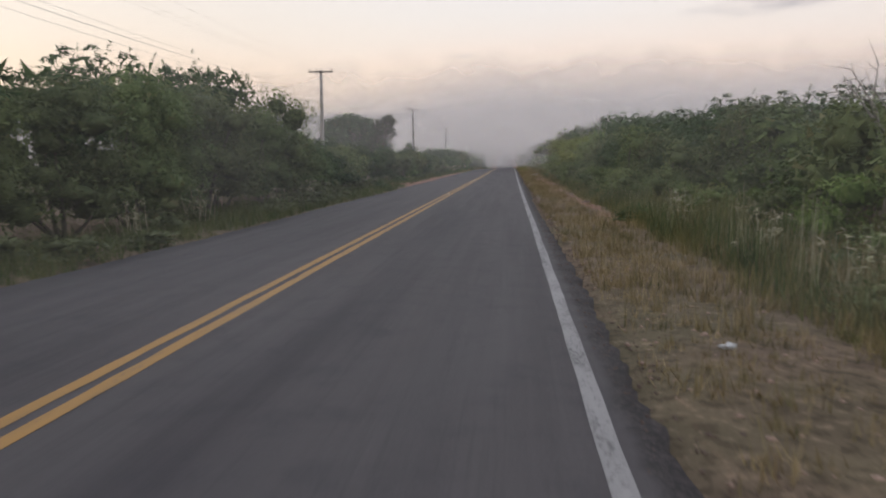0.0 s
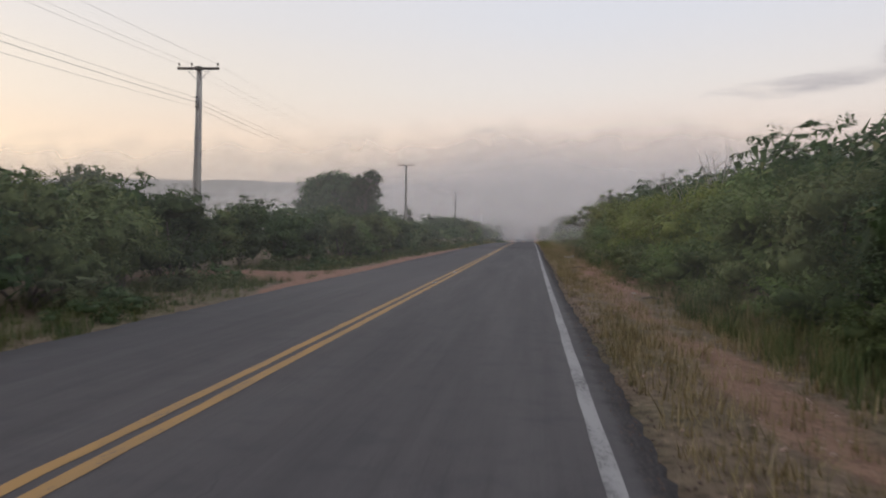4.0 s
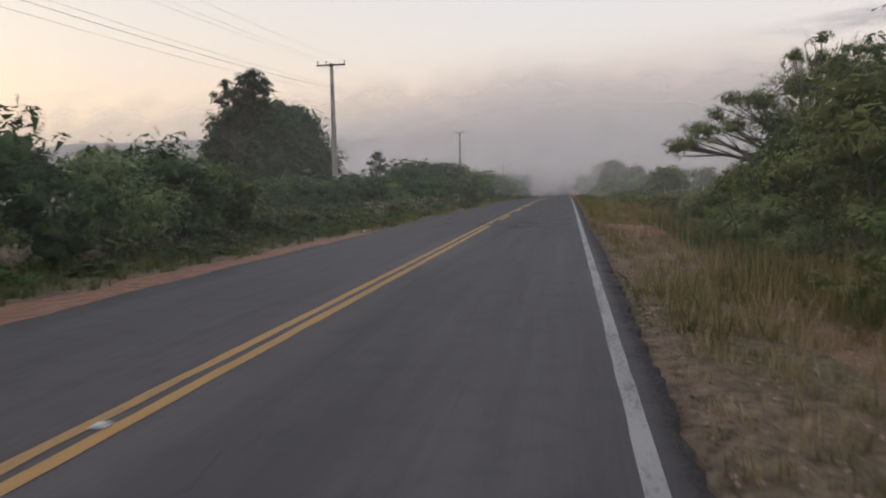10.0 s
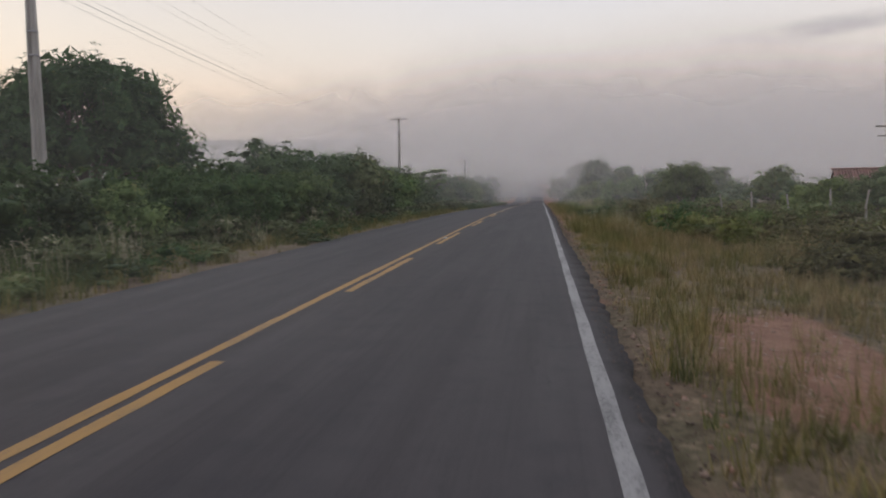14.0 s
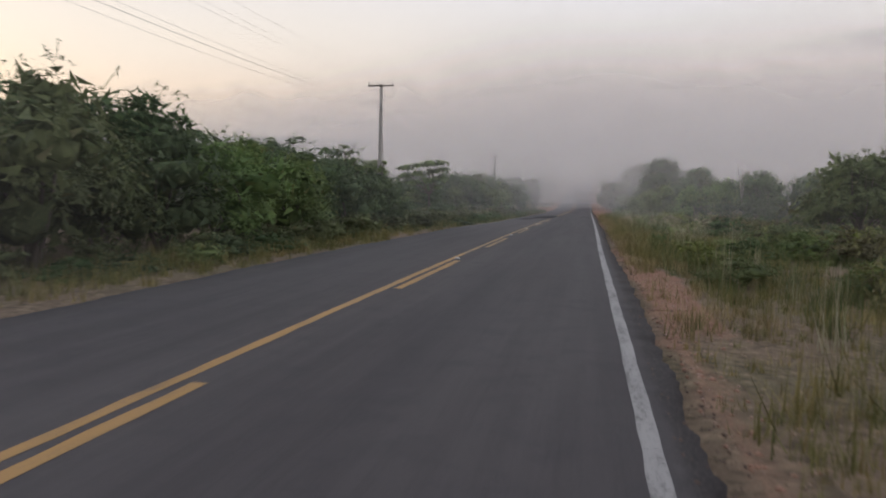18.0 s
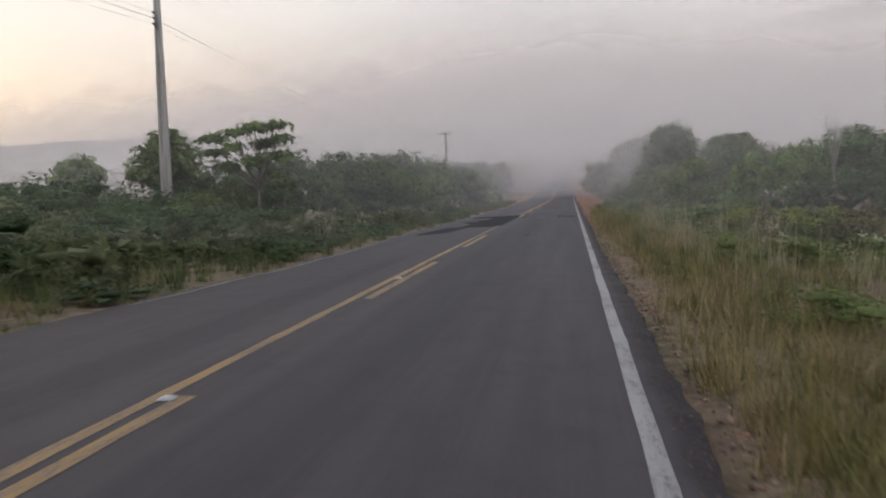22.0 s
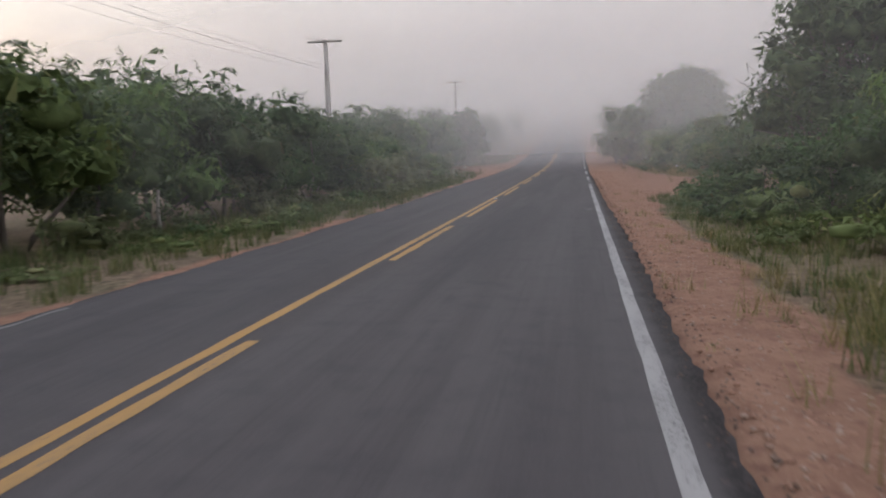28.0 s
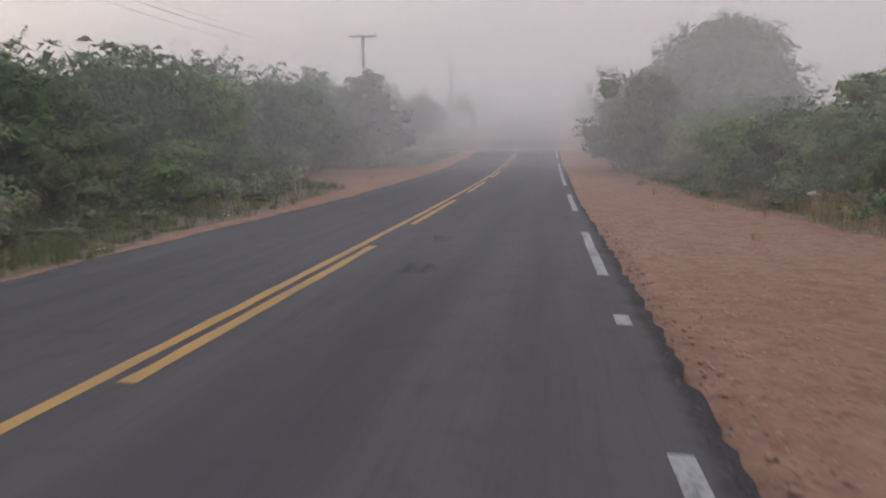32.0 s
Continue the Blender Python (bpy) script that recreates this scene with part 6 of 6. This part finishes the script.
# ---------- small things ----------
def column_cactus(x, y, h):
    """A ribbed columnar cactus with upright arms."""
    root = thing("cactus", "dark columnar cactus with two upright arms in the field", "cactus")
    def ribbed(points, radius):
        v, f = tube(points, radius, 14)
        ring = v.reshape(len(points), 14, 3)
        mid = ring.mean(1, keepdims=True)
        return (mid + (ring - mid) * np.where(np.arange(14) % 2, .78, 1.08)[None, :, None]).reshape(-1, 3), f
    part("stem", mesh_of("stem", *ribbed([(0, 0, -.2), (0, 0, h * .35), (.03, 0, h * .7), (.02, 0, h * .97), (.02, 0, h)], (.12, .13, .13, .1, .02)), CACTUS), root)
    for dx, z0, z1 in ((-.34, .45, .72), (.3, .5, .86)):
        part("arm", mesh_of("arm", *ribbed([(0, 0, h * z0), (dx * .7, 0, h * (z0 + .02)), (dx, .03, h * (z0 + .1)), (dx, .03, h * z1), (dx, .03, h * (z1 + .04))], (.08, .09, .095, .085, .02)), CACTUS), root)
    root.matrix_basis = Matrix.Translation((x, y, float(ground_z(x, y))))


column_cactus(15.0, 176, 3.0)

def stake(x, y, h, seed, bark=PALEBARK):
    rng = np.random.default_rng(seed)
    v, f = tube([(0, 0, -.3), (rng.normal(0, .04), rng.normal(0, .04), h * .5), (rng.normal(0, .07), rng.normal(0, .07), h)], (.06, .05, .04), 7)
    ob = new("fence_post", mesh_of("fence_post", v, f, bark, True))
    ob.location = (x, y, float(ground_z(x, y)))
    tagged(ob, "pale weathered wooden fence post", "fence post", "old fence posts")


for k, (x, y, h) in enumerate(((-12.9, 196, 2.5), (-12.3, 196.3, 2.5), (-11.9, 197, 2.3), (-18.5, 190, 2.7), (-19.4, 188, 2.6), (-8.0, 224.5, 1.1), (-21, 114, 2.2), (-24, 122, 2.0), (12.6, 134, 1.5), (14.4, 134.6, 1.4), (16.4, 135, 1.6), (18.2, 135.6, 1.5), (20.4, 136, 1.5), (22.6, 136.4, 1.6), (11.0, 133.2, 1.4))):
    stake(x, y, h, k)


def litter(x, y, s, seed, lift=0.0):
    rng = np.random.default_rng(seed)
    v, f = lumpy(rng, ICO1, s, s * .7, s * .35, np.zeros(3), .5)
    v = v + rng.normal(0, s * .08, v.shape)
    ob = new("litter", mesh_of("litter", v, f, PLASTIC))
    ob.location = (x, y, float(ground_z(x, y)) + s * .2 + lift)
    tagged(ob, "crumpled white plastic litter on the ground", "litter", "roadside litter")


for k, (x, y, s, l) in enumerate(((9.3, 259.1, .11, .45), (4.95, 66.0, .06, 0), (5.4, 98.4, .09, 0), (7.7, 102.2, .10, 0), (-4.2, 93.5, .07, 0), (5.2, 72.9, .05, 0), (-5.0, 256, .07, 0), (-4.6, 213, .05, 0), (10.2, 100.5, .12, 0), (4.6, -1.6, .06, 0), (5.7, 44.0, .05, 0), (-4.4, 250, .06, 0))):
    litter(x, y, s, k, l)


def broken_pipe(x, y):
    root = thing("broken_pipe", "broken white plastic pipe lying at the thicket's foot", "pipe")
    part("pipe", mesh_of("pipe", *tube([(-.45, 0, .12), (-.1, 0, .1), (.1, 0, .05)], (.025, .025, .025), 8), PLASTIC, True), root)
    a = np.linspace(0, 2 * np.pi, 13)
    part("ring", mesh_of("ring", *tube(np.stack([.1 + .07 * np.cos(a), 0 * a, .12 + .07 * np.sin(a)], -1), np.full(13, .025), 6), PLASTIC, True), root)
    part("elbow", mesh_of("elbow", *tube([(.1, 0, .04), (.18, .05, .0)], (.03, .028), 8), PLASTIC, True), root)
    root.matrix_basis = Matrix.Translation((x, y, float(ground_z(x, y)) + .02))


broken_pipe(5.35, 71.7)


def log(x, y, l, turn):
    rng = np.random.default_rng(int(y))
    v, f = tube([(-l / 2, 0, .06), (0, rng.normal(0, .04), .1), (l / 2, 0, .05)], (.018, .03, .014), 6)
    ob = new("fallen_branch", mesh_of("fallen_branch", v, f, BARK, True))
    ob.matrix_basis = Matrix.Translation((x, y, float(ground_z(x, y)))) @ Matrix.Rotation(turn, 4, "Z")
    tagged(ob, "dark fallen branch lying on the verge", "branch")


log(5.6, 20.3, .4, .3)
log(5.9, 42.2, .5, -.2)
log(5.0, 57.5, .8, .5)


def sword_plant(x, y, seed):
    """A rosette of long arching leaves."""
    rng = np.random.default_rng(seed)
    root = thing("sword_plant", "pale green plant with long arching sword leaves", "plant")
    for k in range(16):
        a, l = rng.uniform(0, 6.28), rng.uniform(.7, 1.1)
        d, s = np.array((math.cos(a), math.sin(a), 0)), np.array((-math.sin(a), math.cos(a), 0))
        up = rng.uniform(.45, .95)
        q = [d * (l * u * (1 - up * .6)) + np.array((0, 0, l * up * u * (1.25 - .45 * u))) for u in (0, .35, .7, 1.0)]
        w = (.02, .03, .022, .002)
        v = [p + s * e * ww for p, ww in zip(q, w) for e in (-1, 1)] + [q[1] - (0, 0, .012), q[2] - (0, 0, .012)]
        f = np.array([(0, 1, 3, 2), (2, 3, 5, 4), (4, 5, 7, 6), (2, 4, 9, 8), (8, 9, 5, 3)])
        part("leaf", mesh_of("leaf", np.array(v), f, REED if k % 5 == 0 else LUSH), root)
    root.matrix_basis = Matrix.Translation((x, y, float(ground_z(x, y)) - .03))


sword_plant(7.6, 226.6, 1)
sword_plant(8.1, 227.6, 2)


# ---------- distance and mist ----------
def far_hill():
    xs = np.linspace(-1900, 500, 60)
    ys = np.linspace(0, 1, 8)
    gx, gu = np.meshgrid(xs, ys, indexing="ij")
    top = 135 + 5 * np.sin(gx * .004) + 2 * np.sin(gx * .021) + 1.2 * np.sin(gx * .09)
    gz = 5 + top * np.sin(gu * np.pi * .5)
    gy = 1500 + 500 * gu + gx * -.1
    tagged(new("far_hill", mesh_of("far_hill", np.stack([gx, gy, gz], -1).reshape(-1, 3), grid_faces(60, 8)[:, ::-1], FOREST, True)), "long wooded ridge pale with distance", "hill", kind="structure")


far_hill()


# upright flat sheet across the road, added to whiten what lies behind it
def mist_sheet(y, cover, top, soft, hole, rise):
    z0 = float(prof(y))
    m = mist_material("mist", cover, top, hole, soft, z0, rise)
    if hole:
        # gap left where the camera passes through the sheet
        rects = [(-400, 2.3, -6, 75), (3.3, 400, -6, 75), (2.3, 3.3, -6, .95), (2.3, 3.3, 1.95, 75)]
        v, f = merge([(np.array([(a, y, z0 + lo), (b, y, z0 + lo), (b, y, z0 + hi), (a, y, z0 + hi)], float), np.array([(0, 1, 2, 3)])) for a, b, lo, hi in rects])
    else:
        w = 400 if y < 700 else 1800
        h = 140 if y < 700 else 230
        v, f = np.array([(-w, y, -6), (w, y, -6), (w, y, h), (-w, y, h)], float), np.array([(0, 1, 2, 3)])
    tagged(new("mist", mesh_of("mist", v, f, m)), "flat see-through sheet standing in for morning mist", "mist", kind="stuff")


for y, cover in MIST_SHEETS:
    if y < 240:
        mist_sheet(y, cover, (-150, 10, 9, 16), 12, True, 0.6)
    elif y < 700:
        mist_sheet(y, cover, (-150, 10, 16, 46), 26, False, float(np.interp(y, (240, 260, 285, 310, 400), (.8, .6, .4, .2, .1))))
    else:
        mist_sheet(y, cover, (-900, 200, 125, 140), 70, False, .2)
